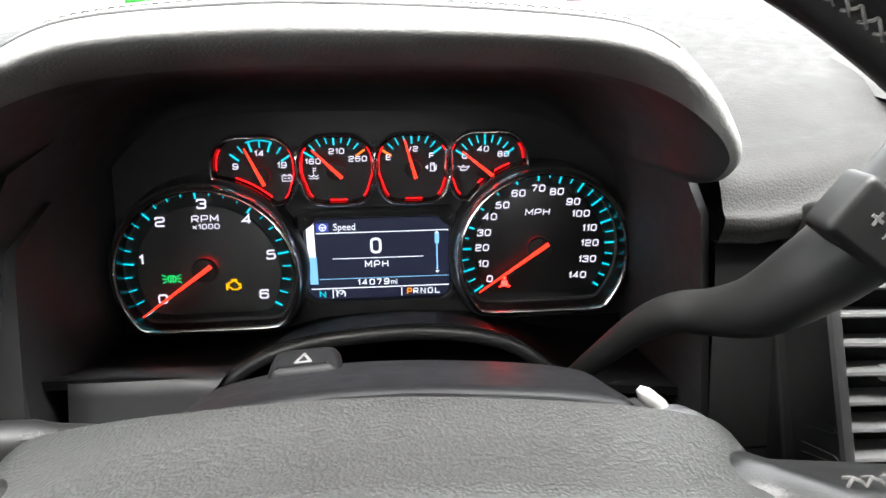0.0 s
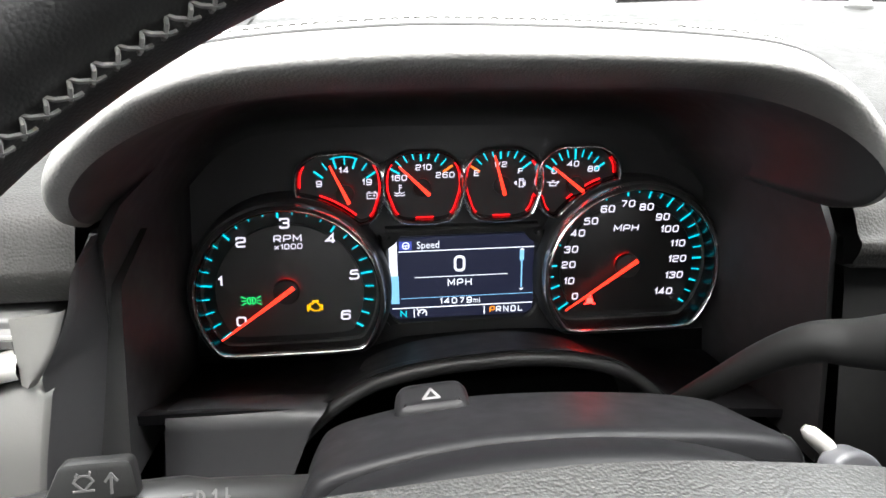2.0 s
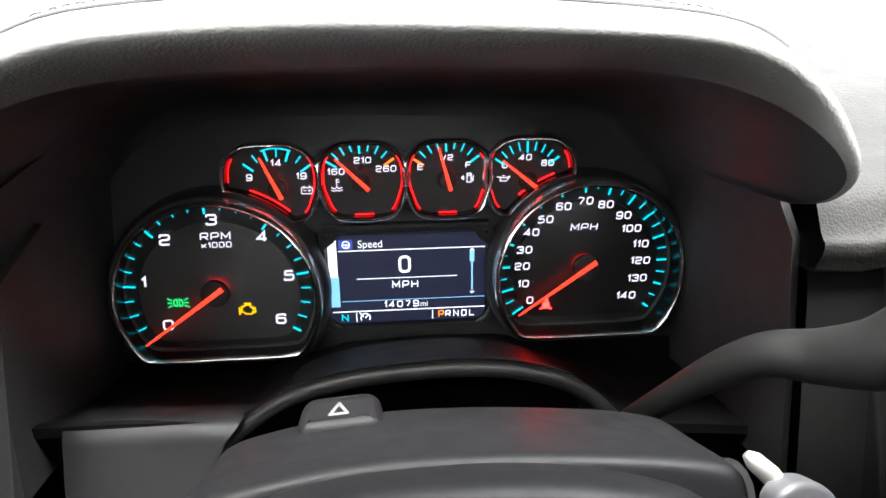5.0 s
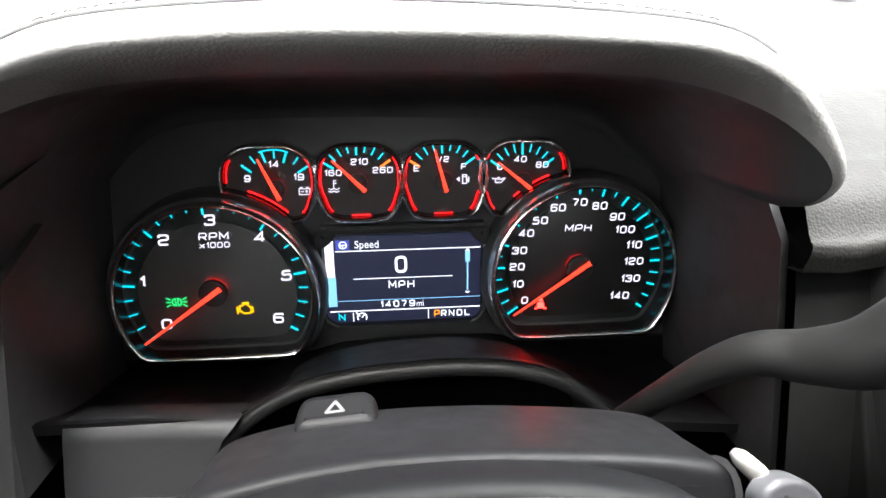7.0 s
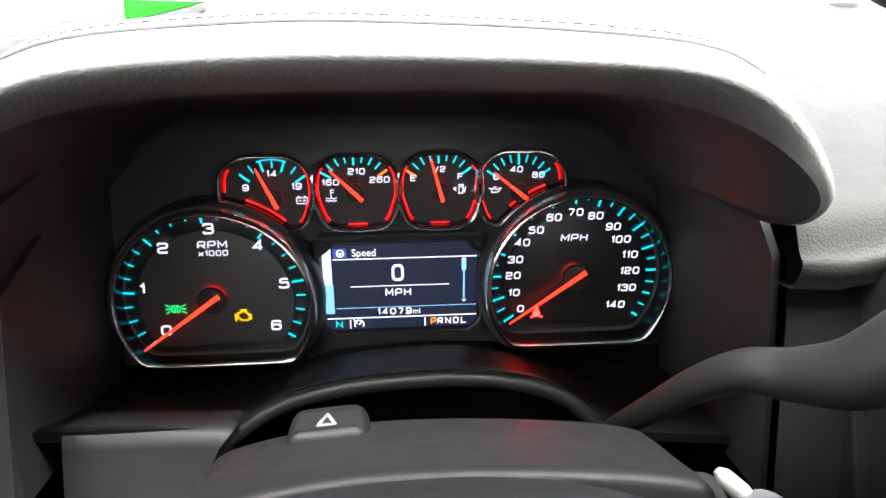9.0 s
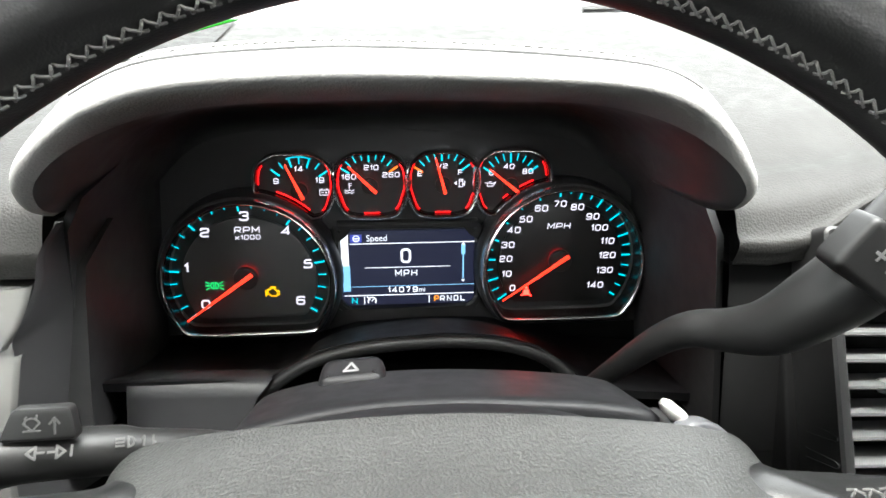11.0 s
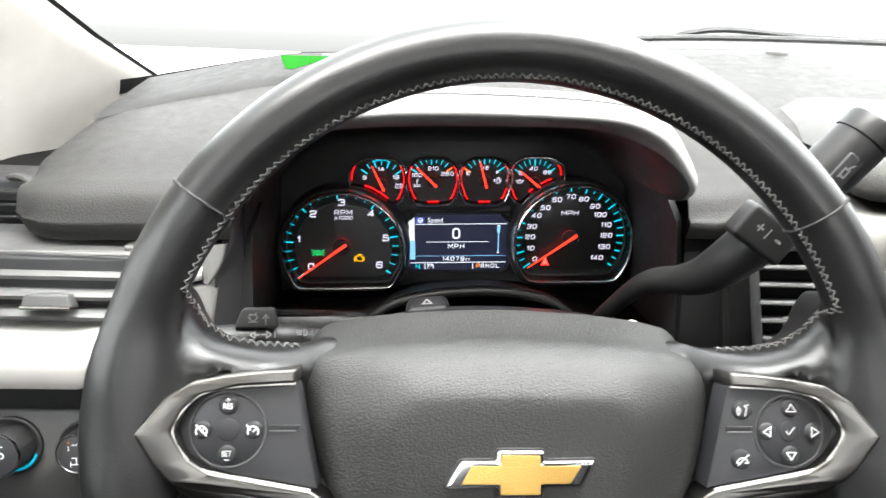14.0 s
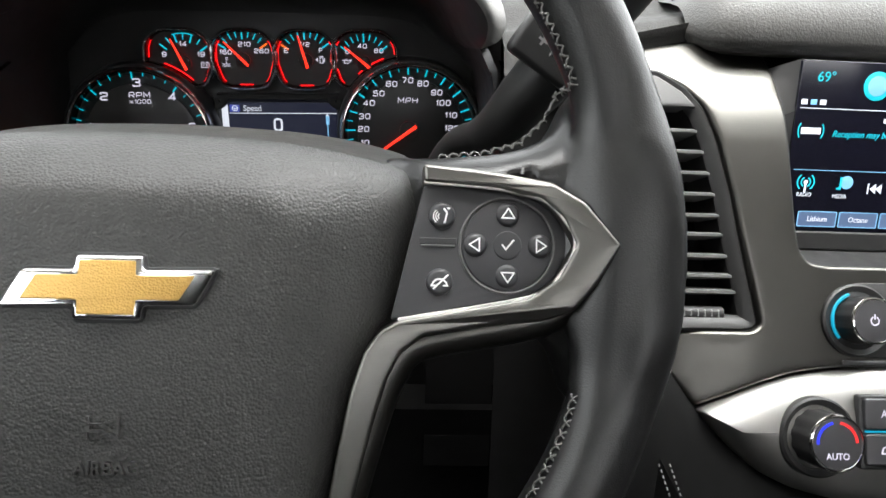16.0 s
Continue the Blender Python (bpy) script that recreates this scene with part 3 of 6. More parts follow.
def build_windscreen():
    ws = thing("windscreen", "clear windscreen with a black printed border", "windscreen", kind="structure")
    g = bpy.data.materials.new("windscreen_glass")
    g.use_nodes = True
    n, l = g.node_tree.nodes, g.node_tree.links
    n.remove(n["Principled BSDF"])
    tr, gl, mx = n.new("ShaderNodeBsdfTransparent"), n.new("ShaderNodeBsdfGlossy"), n.new("ShaderNodeMixShader")
    tr.inputs["Color"].default_value = (0.95, 0.97, 0.96, 1)
    gl.inputs["Roughness"].default_value = 0.02
    mx.inputs["Fac"].default_value = 0.015
    l.new(tr.outputs["BSDF"], mx.inputs[1])
    l.new(gl.outputs["BSDF"], mx.inputs[2])
    l.new(mx.outputs["Shader"], n["Material Output"].inputs["Surface"])
    rows = []
    for f in np.linspace(0, 1, 8):
        row = []
        for x in np.linspace(-0.42, 1.24, 18):
            yb, zb = dash_back(x)
            row.append((x, yb + 0.03 + (-0.05 - yb - 0.03) * f, zb - 0.006 + (1.43 - zb) * f ** 1.08))
        rows.append(row)
    ob = part("glass_pane", loft(rows)[0], g, ws)
    ob.visible_shadow = False
    row0, row1 = [], []
    for x in np.linspace(-0.40, 1.22, 30):
        yb, zb = dash_back(x)
        h = 0.007 + 0.006 * max(0, (-0.1 - x) / 0.25)
        row0.append((x, yb + 0.024, zb - 0.012))
        row1.append((x, yb + 0.024 - h * 0.9, zb - 0.004 + h * 0.55))
    part("black_border", loft([row0, row1])[0], RUBBER, ws)
    return ws


build_windscreen()


def build_outside():
    # cowl, wiper and bonnet beyond the glass, pale ground to the horizon
    tagged(part("ground", box(-60, 60, -60, 60, -0.62, -0.6, 0.01), mat("pale_concrete", (0.7, 0.69, 0.67), 0.8, grain=6, depth=0.004)), "pale concrete ground", "ground", kind="structure")
    rows = [[(x, y, z - 0.05 * ((x - 0.4) / 0.9) ** 2) for x in np.linspace(-0.5, 1.3, 12)] for y, z in ((0.70, 1.005), (0.9, 1.01), (1.3, 0.99), (1.8, 0.93), (1.95, 0.7))]
    bonnet = thing("bonnet", "white painted bonnet beyond the windscreen", "bonnet", kind="structure")
    part("bonnet_panel", loft(rows)[0], mat("white_paint", (0.8, 0.8, 0.79), 0.36, vary=0.01), bonnet)
    wiper = thing("wiper", "black windscreen wiper resting on the cowl", "wiper")
    part("blade", tube(spline([(0.19, 0.70, 1.037), (0.35, 0.705, 1.045), (0.6, 0.71, 1.047), (0.9, 0.70, 1.041)], 6), 0.0045, 8), RUBBER, wiper)
    part("arm", tube(spline([(0.3, 0.712, 1.047), (0.37, 0.715, 1.056), (0.5, 0.716, 1.050), (0.72, 0.714, 1.048)], 6), [0.002] + [0.005] * 17 + [0.003], 8), BLACK, wiper)
    return wiper


build_outside()

sens = thing("light_sensor", "small grey domed light sensor on the dashboard", "sensor", pose(0.382, 0.603, dash_height(0.382, 0.603)))
bm = bmesh.new()
bmesh.ops.create_uvsphere(bm, u_segments=20, v_segments=10, radius=0.011)
for vv in bm.verts:
    vv.co.z = max(-0.002, vv.co.z * 0.85)
part("dome", bm, mat("sensor_smoke", (0.12, 0.115, 0.11), 0.22), sens)
part("collar", disc(0, 0, 0.0125, -0.004, 0.0015), GREYP, sens)

card = thing("paper_tag", "bright green paper tag lying by the windscreen", "tag", pose(-0.150, 0.500, 1.0060, 31, 0, 3))
part("sheet", pillow(rounded([(-0.022, -0.017), (-0.015, -0.019), (0.024, 0.006), (-0.028, 0.005)], 0.0015), 0, 0.0006, 0.0002), GREEN, card)

# ---- steering wheel ----
TILT = radians(21.5)
WHEEL = face_frame((0.0089, 0.0843, 0.8610), (-0.012 * math.sin(TILT), math.sin(TILT), math.cos(TILT)), (1, 0.012, 0)) @ Matrix.Scale(1.0575, 4)
RIM_R = 0.1717
RIM_BACK = 0.0085


def rim_radius(a):
    """Radius of the rim's tube at the angle a in degrees: thicker at the grips."""
    d = min(abs((a - 205 + 180) % 360 - 180), abs((a + 25 + 180) % 360 - 180))
    return 0.0145 + 0.0002 * math.exp(-(d / 26) ** 2)


def rim_point(a, b, grow=0.0):
    """A point on the rim: a round the wheel, b round the tube (0 outwards, 90 to the driver)."""
    r = rim_radius(a) + grow
    d = min(abs((a - 205 + 180) % 360 - 180), abs((a + 25 + 180) % 360 - 180))
    rad = RIM_R + 0.0006 * math.exp(-(d / 26) ** 2) + r * math.cos(radians(b))
    w = r * 1.05 * math.sin(radians(b))
    # at the spokes the inner half of the rim widens and slopes down into them
    g = math.exp(-(min(abs((a + 1 + 180) % 360 - 180), abs((a - 181 + 180) % 360 - 180)) / 14) ** 4)
    if w > 0:
        w *= 1 - 0.74 * math.exp(-(min(abs((a + 1 + 180) % 360 - 180), abs((a - 181 + 180) % 360 - 180)) / 18) ** 2)
    f = max(0.0, -math.cos(radians(b)))
    if f > 0:
        rad -= r * 0.7 * f * g
        s = f
        crest = r * 1.05 * 0.25
        slope = crest - (crest + 0.0085) * s * s
        w = w + g * ((slope if b <= 180 else min(w, -0.0085)) - w)
    return Vector((rad * math.cos(radians(a)), rad * math.sin(radians(a)), w - RIM_BACK * (1 - g)))


def stitch_line(path, normal_of, bm, step=0.0040, size=0.0013):
    """Crossed threads along a path."""
    total, acc = 0.0, 0.0
    k = 0
    for a, b in zip(path, path[1:]):
        ln = (b - a).length
        while acc < total + ln:
            f = (acc - total) / ln
            p = a.lerp(b, f)
            t = (b - a).normalized()
            nrm = normal_of(p).normalized()
            side = t.cross(nrm).normalized()
            for s, ln2 in ((size, 1.0), (-size, 0.55)):
                q0, q1 = p - side * s, p + t * step * ln2 + side * s
                mid = (q0 + q1) / 2 + nrm * 0.0008
                tube([q0 - nrm * 0.0002, q0.lerp(mid, 0.5) + nrm * 0.0004, mid, q1.lerp(mid, 0.5) + nrm * 0.0004, q1 - nrm * 0.0002], 0.0004, 5, bm=bm)
            acc += step
            k += 1
        total += ln


def icon_cruise(x, y, s, z, cancel=False):
    bm = strokes([arc(x, y - 0.1 * s, 0.5 * s, -30, 210, 10), [(x, y - 0.1 * s), (x + 0.28 * s, y + 0.2 * s)]], s * 0.14, z)
    if cancel:
        strokes([[(x - 0.5 * s, y + 0.5 * s), (x + 0.5 * s, y - 0.5 * s)]], s * 0.14, z, bm=bm)
    else:
        strokes([[(x - 0.6 * s, y + 0.5 * s), (x - 0.25 * s, y + 0.05 * s)]], s * 0.14, z, bm=bm)
    return bm


def build_wheel():
    w = thing("steering_wheel", "black leather steering wheel with silver spoke trim and gold emblem", "steering wheel", WHEEL)
    rows = []
    for i in range(144):
        a = i * 2.5
        rows.append([rim_point(a, b) for b in range(0, 360, 6)])
    leather, _ = loft(rows, ring=True, loop=True)
    for a in (35, 145):
        part("seam", tube([rim_point(a, b, 0.0002) for b in range(0, 361, 15)], 0.0007, 6, caps=False), DARKTHREAD, w)
    # leather spokes between rim and hub, moulded into the rim
    right = mm([(80, 31), (105, 31.5), (120, 32.2), (132, 34.5), (142, 39), (148, 47), (153, 57), (161, 62), (166, 30), (166, 0), (166, -30), (161, -58), (154, -56), (150.5, -46), (147, -38), (138, -32), (120, -30), (80, -30)])
    for o in (right, mirror(right)):
        o = [(p.x, p.y) for p in spline([(x, y, 0) for x, y in o], 4, True)]
        bm = pillow(o, -0.046, -0.0085, 0.0165, 8)
        for vert in bm.verts:
            vert.co.z -= 0.024 * min(1.0, max(0.0, (0.116 - abs(vert.co.x)) / 0.026)) ** 2
        me = bpy.data.meshes.new("spoke_form")
        bm.to_mesh(me)
        bm.free()
        leather.from_mesh(me)
        bpy.data.meshes.remove(me)
    rim = part("rim", leather, LEATHER, w, "black leather rim and spokes with fine wrinkles")
    blend = rim.modifiers.new("blend", "REMESH")
    blend.mode, blend.voxel_size, blend.use_smooth_shade = "VOXEL", 0.0019, True
    soft = rim.modifiers.new("soften", "SMOOTH")
    soft.factor, soft.iterations = 0.5, 14
    # silver trim: a pointed frame round the buttons with an arm running down
    trim = mm([(97, 23), (112, 22), (126, 20.4), (139, 18), (151, 11.5), (164.5, -2.5), (154.5, -16), (147, -23.5), (136, -27), (118, -29), (98, -32.5), (91, -38), (87, -46), (83.5, -58), (80, -72), (77, -86), (73, -104), (66, -104), (69.5, -84), (72.5, -66), (75.5, -50), (79.5, -37.5), (84, -31), (90, -27.3), (132, -19.5), (141, -13), (147.3, -2.5), (143, 6), (135.5, 12.5), (121, 15.5), (97.5, 17)])
    pod = mm([(97.5, 17), (121, 15.7), (135.5, 12.5), (143, 6), (147.3, -2.5), (141, -13), (132, -19.3), (90, -27.2), (87.5, -27.5)])
    def out(pts):
        return [(0.087 + (x - 0.087) * (1.042 if x < 0.14 else 1.042 - 0.055 * (x - 0.14) / 0.02), -0.021 + (y + 0.021) * 1.042) for x, y in pts]

    trim, pod = out(trim), out(pod)
    for s in (1, -1):
        o = trim if s > 0 else mirror(trim)
        bm = pillow(rounded(o, 0.0012, 3), -0.022, -0.005, 0.0016, 4)
        for vert in bm.verts:
            vert.co.z += 0.0085 * max(0.0, (abs(vert.co.x) - 0.125) / 0.037) ** 2
        part("spoke_trim", bm, SATIN, w, "satin silver spoke trim")
        edge = [q for q in (pod if s > 0 else mirror(pod))[:-1]]
        part("trim_edge", tube([(q.x, q.y, -0.0062 + 0.0085 * max(0.0, (abs(q.x) - 0.125) / 0.037) ** 2) for q in spline([(x, y, 0) for x, y in edge], 4)], 0.0007, 6), BRIGHT, w, "bright inner edge of the spoke trim")
        arm = [(p[0] * s, p[1], z) for p, z in zip(mm([(152, -17), (142, -25.5), (128, -29.5), (112, -32.5), (95, -37), (87, -48), (82, -62), (77, -80), (71, -104)]), (-0.010, -0.0115, -0.013, -0.014, -0.014, -0.014, -0.014, -0.014, -0.016))]
        part("trim_return", tube(spline(arm, 5), 0.0062, 10, flat=0.9), STEEL, w, "dark metal edge of the spoke trim")
        o = pod if s > 0 else mirror(pod)
        p = part("switch_pod", pillow(rounded(o, 0.002, 3), -0.022, -0.0085, 0.0008, 2), PODM, w, "dark grey switch panel with backlit symbols")
        cx, cy, z = 0.1266 * s, -0.0019, -0.0085
        part("rocker_ring", sweep(arc(cx, cy, 0.0162, 0, 350, 35), [(0.0005, z - 0.0004), (0.0004, z + 0.0005), (0, z + 0.0007), (-0.0004, z + 0.0005), (-0.0005, z - 0.0004)]), SLAT, p)
        part("rocker", pillow(arc(cx, cy, 0.0155, 0, 350, 35), z - 0.0002, z + 0.0007, 0.0006, 2), PODM, p)
        part("pod_slot", strokes([[((0.0975 if s > 0 else 0.0965) * s, cy + 0.001), (0.1085 * s, cy + 0.001)]], 0.0022, z, 0.0006), MATTE, p)
        part("slot_edge", strokes([[(0.0975 * s, cy - 0.0005), (0.1085 * s, cy - 0.0005)]], 0.0006, z, 0.0008), SLAT, p)
        for bx, by in ((0, 0.0105), (0, -0.0105), (-0.011, 0), (0.011, 0)):
            b = part("button", disc(cx + bx, cy + by, 0.0042, z, z + 0.0019, 0.0018, 24), PODM, p)
            x, y, zz = cx + bx, cy + by, z + 0.0019
            if s > 0:
                d = Vector((bx, by)).normalized() * 0.0021
                n = Vector((-d.y, d.x))
                tri = [Vector((x, y)) + d, Vector((x, y)) - d * 0.6 + n * 1.05, Vector((x, y)) - d * 0.6 - n * 1.05]
                part("arrow_symbol", strokes([tri + [tri[0]]], 0.0005, zz), PRINT, b)
            elif by > 0:
                part("button_letters", lettering("RES", 0.0034, x, y - 0.0002, zz, 0.8, 0.00008, bm=strokes([[(x, y + 0.0018), (x, y + 0.0034)], [(x - 0.0008, y + 0.0026), (x + 0.0008, y + 0.0026)]], 0.0004, zz)), PRINT, b)
            elif by < 0:
                part("button_letters", lettering("SET", 0.0034, x, y + 0.0005, zz, 0.8, 0.00008, bm=strokes([[(x - 0.0009, y - 0.0021), (x + 0.0009, y - 0.0021)]], 0.0004, zz)), PRINT, b)
            else:
                part("button_symbol", icon_cruise(x, y, 0.0046, zz, bx < 0), PRINT, b)
        b = part("centre_button", disc(cx, cy, 0.0050, z, z + 0.0010, 0.0006, 28), PODM, p)
        if s > 0:
            part("check_symbol", strokes([[(cx - 0.0018, cy + 0.0002), (cx - 0.0006, cy - 0.0014), (cx + 0.002, cy + 0.0018)]], 0.0006, z + 0.001), PRINT, b)
            for bx, by, kind in ((0.1042, 0.0077, "voice"), (0.1037, -0.0147, "phone")):
                b = part("button", disc(bx, by, 0.0046, z, z + 0.0016, 0.0015, 24), PODM, p)
                if kind == "voice":
                    bm = strokes([arc(bx - 0.0004, by - 0.0003, r, 130, 230, 6) for r in (0.0010, 0.0018, 0.0026)], 0.0004, z + 0.0016)
                    strokes([[(bx + 0.0006, by + 0.0022), (bx + 0.0016, by + 0.001), (bx + 0.0012, by - 0.001), (bx + 0.0008, by - 0.0024)], [(bx + 0.0018, by + 0.0024), (bx + 0.0024, by + 0.0024)]], 0.0006, z + 0.0016, bm=bm)
                else:
                    bm = strokes([arc(bx, by - 0.0016, 0.0026, 20, 160, 8), [(bx - 0.0028, by - 0.0012), (bx - 0.0014, by - 0.0012)], [(bx + 0.0014, by - 0.0012), (bx + 0.0028, by - 0.0012)], [(bx - 0.002, by - 0.0022), (bx + 0.0028, by + 0.0024)]], 0.0006, z + 0.0016)
                part("button_symbol", bm, PRINT, b)
    # airbag cover
    half = mm([(0, 38.6), (35, 37.4), (62, 35), (80, 32), (91.5, 28.5), (98, 21), (98, 8), (94.5, -10), (90, -25), (83, -36.5), (78, -48), (74.5, -62), (71.5, -80), (66, -100), (52, -116), (28, -124), (0, -126)])
    o = half[:-1] + [(-x, y) for x, y in half[::-1][:-1]]
    o = [(p.x, p.y) for p in spline([(x, y, 0) for x, y in o], 3, True)]
    c = Vector((0, -0.03))
    rows = []
    rings = [(1.03, -0.062), (1.02, -0.035), (1.0, -0.018), (0.985, -0.0105), (0.955, -0.0055), (0.925, -0.0039), (0.90, -0.0028), (0.87, -0.0022)]
    rings += [(0.84 - 0.022 * i, -0.0006 - 0.0012 * (1 - i / 24)) for i in range(25)] + [(0.22, -0.0006), (0.1, -0.0006)]
    for k, depth in rings:
        row = []
        for x, y in o:
            q = c + (Vector((x, y)) - c) * k
            # the skirt is shallower along the top edge
            z = depth + 0.017 * max(0, min(1, (y - 0.005) / 0.015)) if depth < -0.05 else depth
            if z < -0.025:
                q.y += 0.0145 * max(0, -z - 0.018) / 0.044 * max(0, min(1, (y + 0.01) / 0.04))
            edge = (c + (Vector((x, y)) - c) * min(k, 1.0)).y
            crown = 0.0080 * max(0, (edge - 0.004) / 0.034) ** 2
            # sides and top fall away from a soft crease round the middle
            u, w_ = abs(q.x) - 0.053 - 0.06 * (q.y + 0.02) + 0.016, edge - 0.013 + 0.016
            d = math.hypot(max(u, 0), max(w_, 0)) - 0.016 + min(0, max(u, w_))
            fall = 0.0016 * math.log(1 + math.exp(min(30, d / 0.0016)))
            row.append((q.x, q.y, z - crown - (0.40 * fall if z > -0.025 or edge > 0.01 else 0)))
        rows.append(row)
    bm, v = loft(rows, ring=True)
    bm.faces.new(v[-1])
    cover = part("airbag_cover", bm, COVER, w, "grained charcoal airbag cover", 60)
    part("hub", disc(0, -0.01, 0.042, -0.14, -0.06, 0.004), BLACK, w)
    # emblem
    tie = mm([(-31, -24.2), (-24.5, -13), (-10, -13), (-9.6, -8.8), (9.8, -8.8), (9.8, -13), (31, -12.6), (25, -23.8), (10, -24), (9.8, -28.2), (-10, -28.2), (-10, -24.2)])
    tie = [(x * 1.06 + 0.0004, -0.0186 + (y + 0.0186) * 1.06) for x, y in tie]
    em = part("emblem", pillow(rounded(tie, 0.0012, 2), -0.002, 0.0022, 0.0018, 3), CHROME, w, "chrome edged emblem")
    gold = mm([(-24.2, -22.2), (-20, -14.9), (-8.2, -14.9), (-8, -10.6), (8, -10.6), (8, -14.9), (25, -14.7), (20.5, -22), (8.2, -22.1), (8.1, -26.4), (-8.2, -26.4), (-8.2, -22.2)])
    gold = [(x * 1.06 + 0.0004, -0.0186 + (y + 0.0186) * 1.06) for x, y in gold]
    part("emblem_insert", pillow(rounded(gold, 0.0006, 2), 0.0016, 0.0027, 0.0004, 2), GOLD, em, "gold textured insert")
    # raised dark outline that draws the shadow of the emblem's recess
    out = offset(rounded(tie, 0.0016, 2), 0.0007)
    part("emblem_recess_shade", pillow(out, -0.003, 0.0001, 0.0003, 1), MATTE, em, "dark outline for the shaded recess round the emblem")
    part("cover_letters", lettering("AIRBAG", 0.0056, 0.002, -0.074, -0.0014, 1.0, 0.0001, 0.0018), COVER, cover, "embossed letters")
    part("horn_bell", ribbon([(-0.0035, -0.0605), (0.0005, -0.0605), (0.005, -0.0585), (0.005, -0.0645), (0.0005, -0.0625), (-0.0035, -0.0625)], 0.0007, -0.0012, 0.0017, closed=True), COVER, cover, "embossed horn symbol")
    part("horn_stem", ribbon([(-0.0042, -0.058), (-0.0042, -0.065)], 0.0007, -0.0012, 0.0017), COVER, cover)
    # stitching round the inner edges
    bm = bmesh.new()
    up = [rim_point(a, 160, 0.0001) for a in range(20, 161, 3)]
    fil = [Vector((x / 1000, y / 1000, z / 1000)) for x, y, z in ((144.5, 52, -13), (140.5, 43.5, -20), (133, 36.8, -25), (120, 33.8, -28), (104, 32.6, -32))]
    fil_l = [Vector((-q.x, q.y, q.z)) for q in fil]
    path = fil[::-1] + up + fil_l
    stitch_line(path, lambda p: Vector((-p.x, -p.y, 0)).normalized() * 0.8 + Vector((0, 0, 0.6)) if p.y > 0.05 else Vector((0, 0.8, 0.6)), bm)
    low = [rim_point(a, 160, 0.0001) for a in range(-19, -162, -3)]
    stitch_line(low, lambda p: Vector((-p.x, -p.y, 0)).normalized() * 0.8 + Vector((0, 0, 0.6)), bm)
    part("stitching", bm, THREAD, w, "pale grey crossed stitching")["kind"] = "stuff"
    return w


steering_wheel = build_wheel()


# ---- steering column ----
COLUMN = face_frame((0.012, 0.224, 0.854), (0, math.sin(TILT), math.cos(TILT)))


def build_column():
    col = thing("steering_column", "black plastic steering column shroud", "steering column", COLUMN)
    sec = mm([(-99, -62), (-96, -32), (-91, -17), (-84, -10.5), (-66, -5.5), (-45, -1.6), (-22, 0.8), (5, 1.5), (31, 1.0), (65, -1.0), (86, -4.0), (94, -7.5), (97, -15), (99, -40), (100, -62), (60, -98), (-50, -98)])
    s = [(p.x, p.y) for p in spline([(x, y, 0) for x, y in sec], 5, True)]
    rows = []
    for z, ins, lift in ((-0.0001, 0.0065, 0), (0.0, 0.0048, 0), (-0.0004, 0.0032, 0), (-0.0013, 0.0018, 0), (-0.0028, 0.0008, 0), (-0.0046, 0.0002, 0), (-0.0066, 0.0, 0), (-0.012, -0.0003, 0.0006), (-0.03, 0, 0.002), (-0.05, 0, 0.0037), (-0.060, 0.0004, 0.0044), (-0.0625, 0.003, 0.004), (-0.064, 0.012, 0.002)):
        rows.append([(x, y + lift, z) for x, y in offset(s, -ins)])
    bm, v = loft(rows, ring=True)
    bm.faces.new(v[0])
    bm.faces.new(v[-1])
    part("shroud", bm, SHROUD, col, "black plastic shroud", 50)
    # rounded nose of the shroud towards the wheel, falling away at the ignition side
    sec = mm([(-92, -60), (-88, -28), (-80, -15), (-56, -7.4), (-33, -3.3), (-7, -1.5), (15, -1.3), (39, -3.0), (62, -7.6), (77, -13.4), (87, -24), (91, -60), (50, -92), (-45, -92)])
    s = [(p.x, p.y) for p in spline([(x, y, 0) for x, y in sec], 5, True)]
    rows = [[(x, y, z) for x, y in offset(s, -ins)] for z, ins in ((-0.006, 0.0), (0.006, 0.0003), (0.013, 0.0014), (0.017, 0.0036), (0.0195, 0.0075), (0.0205, 0.014))]
    bm, v = loft(rows, ring=True)
    bm.faces.new(v[-1])
    part("shroud_nose", bm, SHROUD, col, "rounded front of the shroud", 50)
    part("column_tube", disc(-0.003, -0.052, 0.034, 0.015, 0.075, 0.004, 40), BLACK, col, "steering shaft cover behind the wheel")
    h = part("hazard_switch", pillow(rounded(mm([(-17.5, -10), (17.5, -10), (15.5, 11), (-15.5, 11)]), 0.007, 4), -0.016, 0.0, 0.006, 4), SHROUD, col, "black hazard switch with a white triangle")
    h.matrix_basis = COLUMN.inverted() @ face_frame((-0.0305, 0.2722, 0.8435), (0.05, 0.975, 0.22), (1, 0.03, 0.16))
    tri = [(-0.0034, -0.0022), (0.0034, -0.0022), (0, 0.0034)]
    part("triangle_symbol", strokes([tri + [tri[0]]], 0.0013, 0.0001), DIMPRINT, h)
    part("switch_edge", tube([(-0.015, -0.0098, -0.0048), (0.015, -0.0098, -0.0048)], 0.0007, 6), GREYP, h, "pale lower edge of the switch")
    return col


steering_column = build_column()


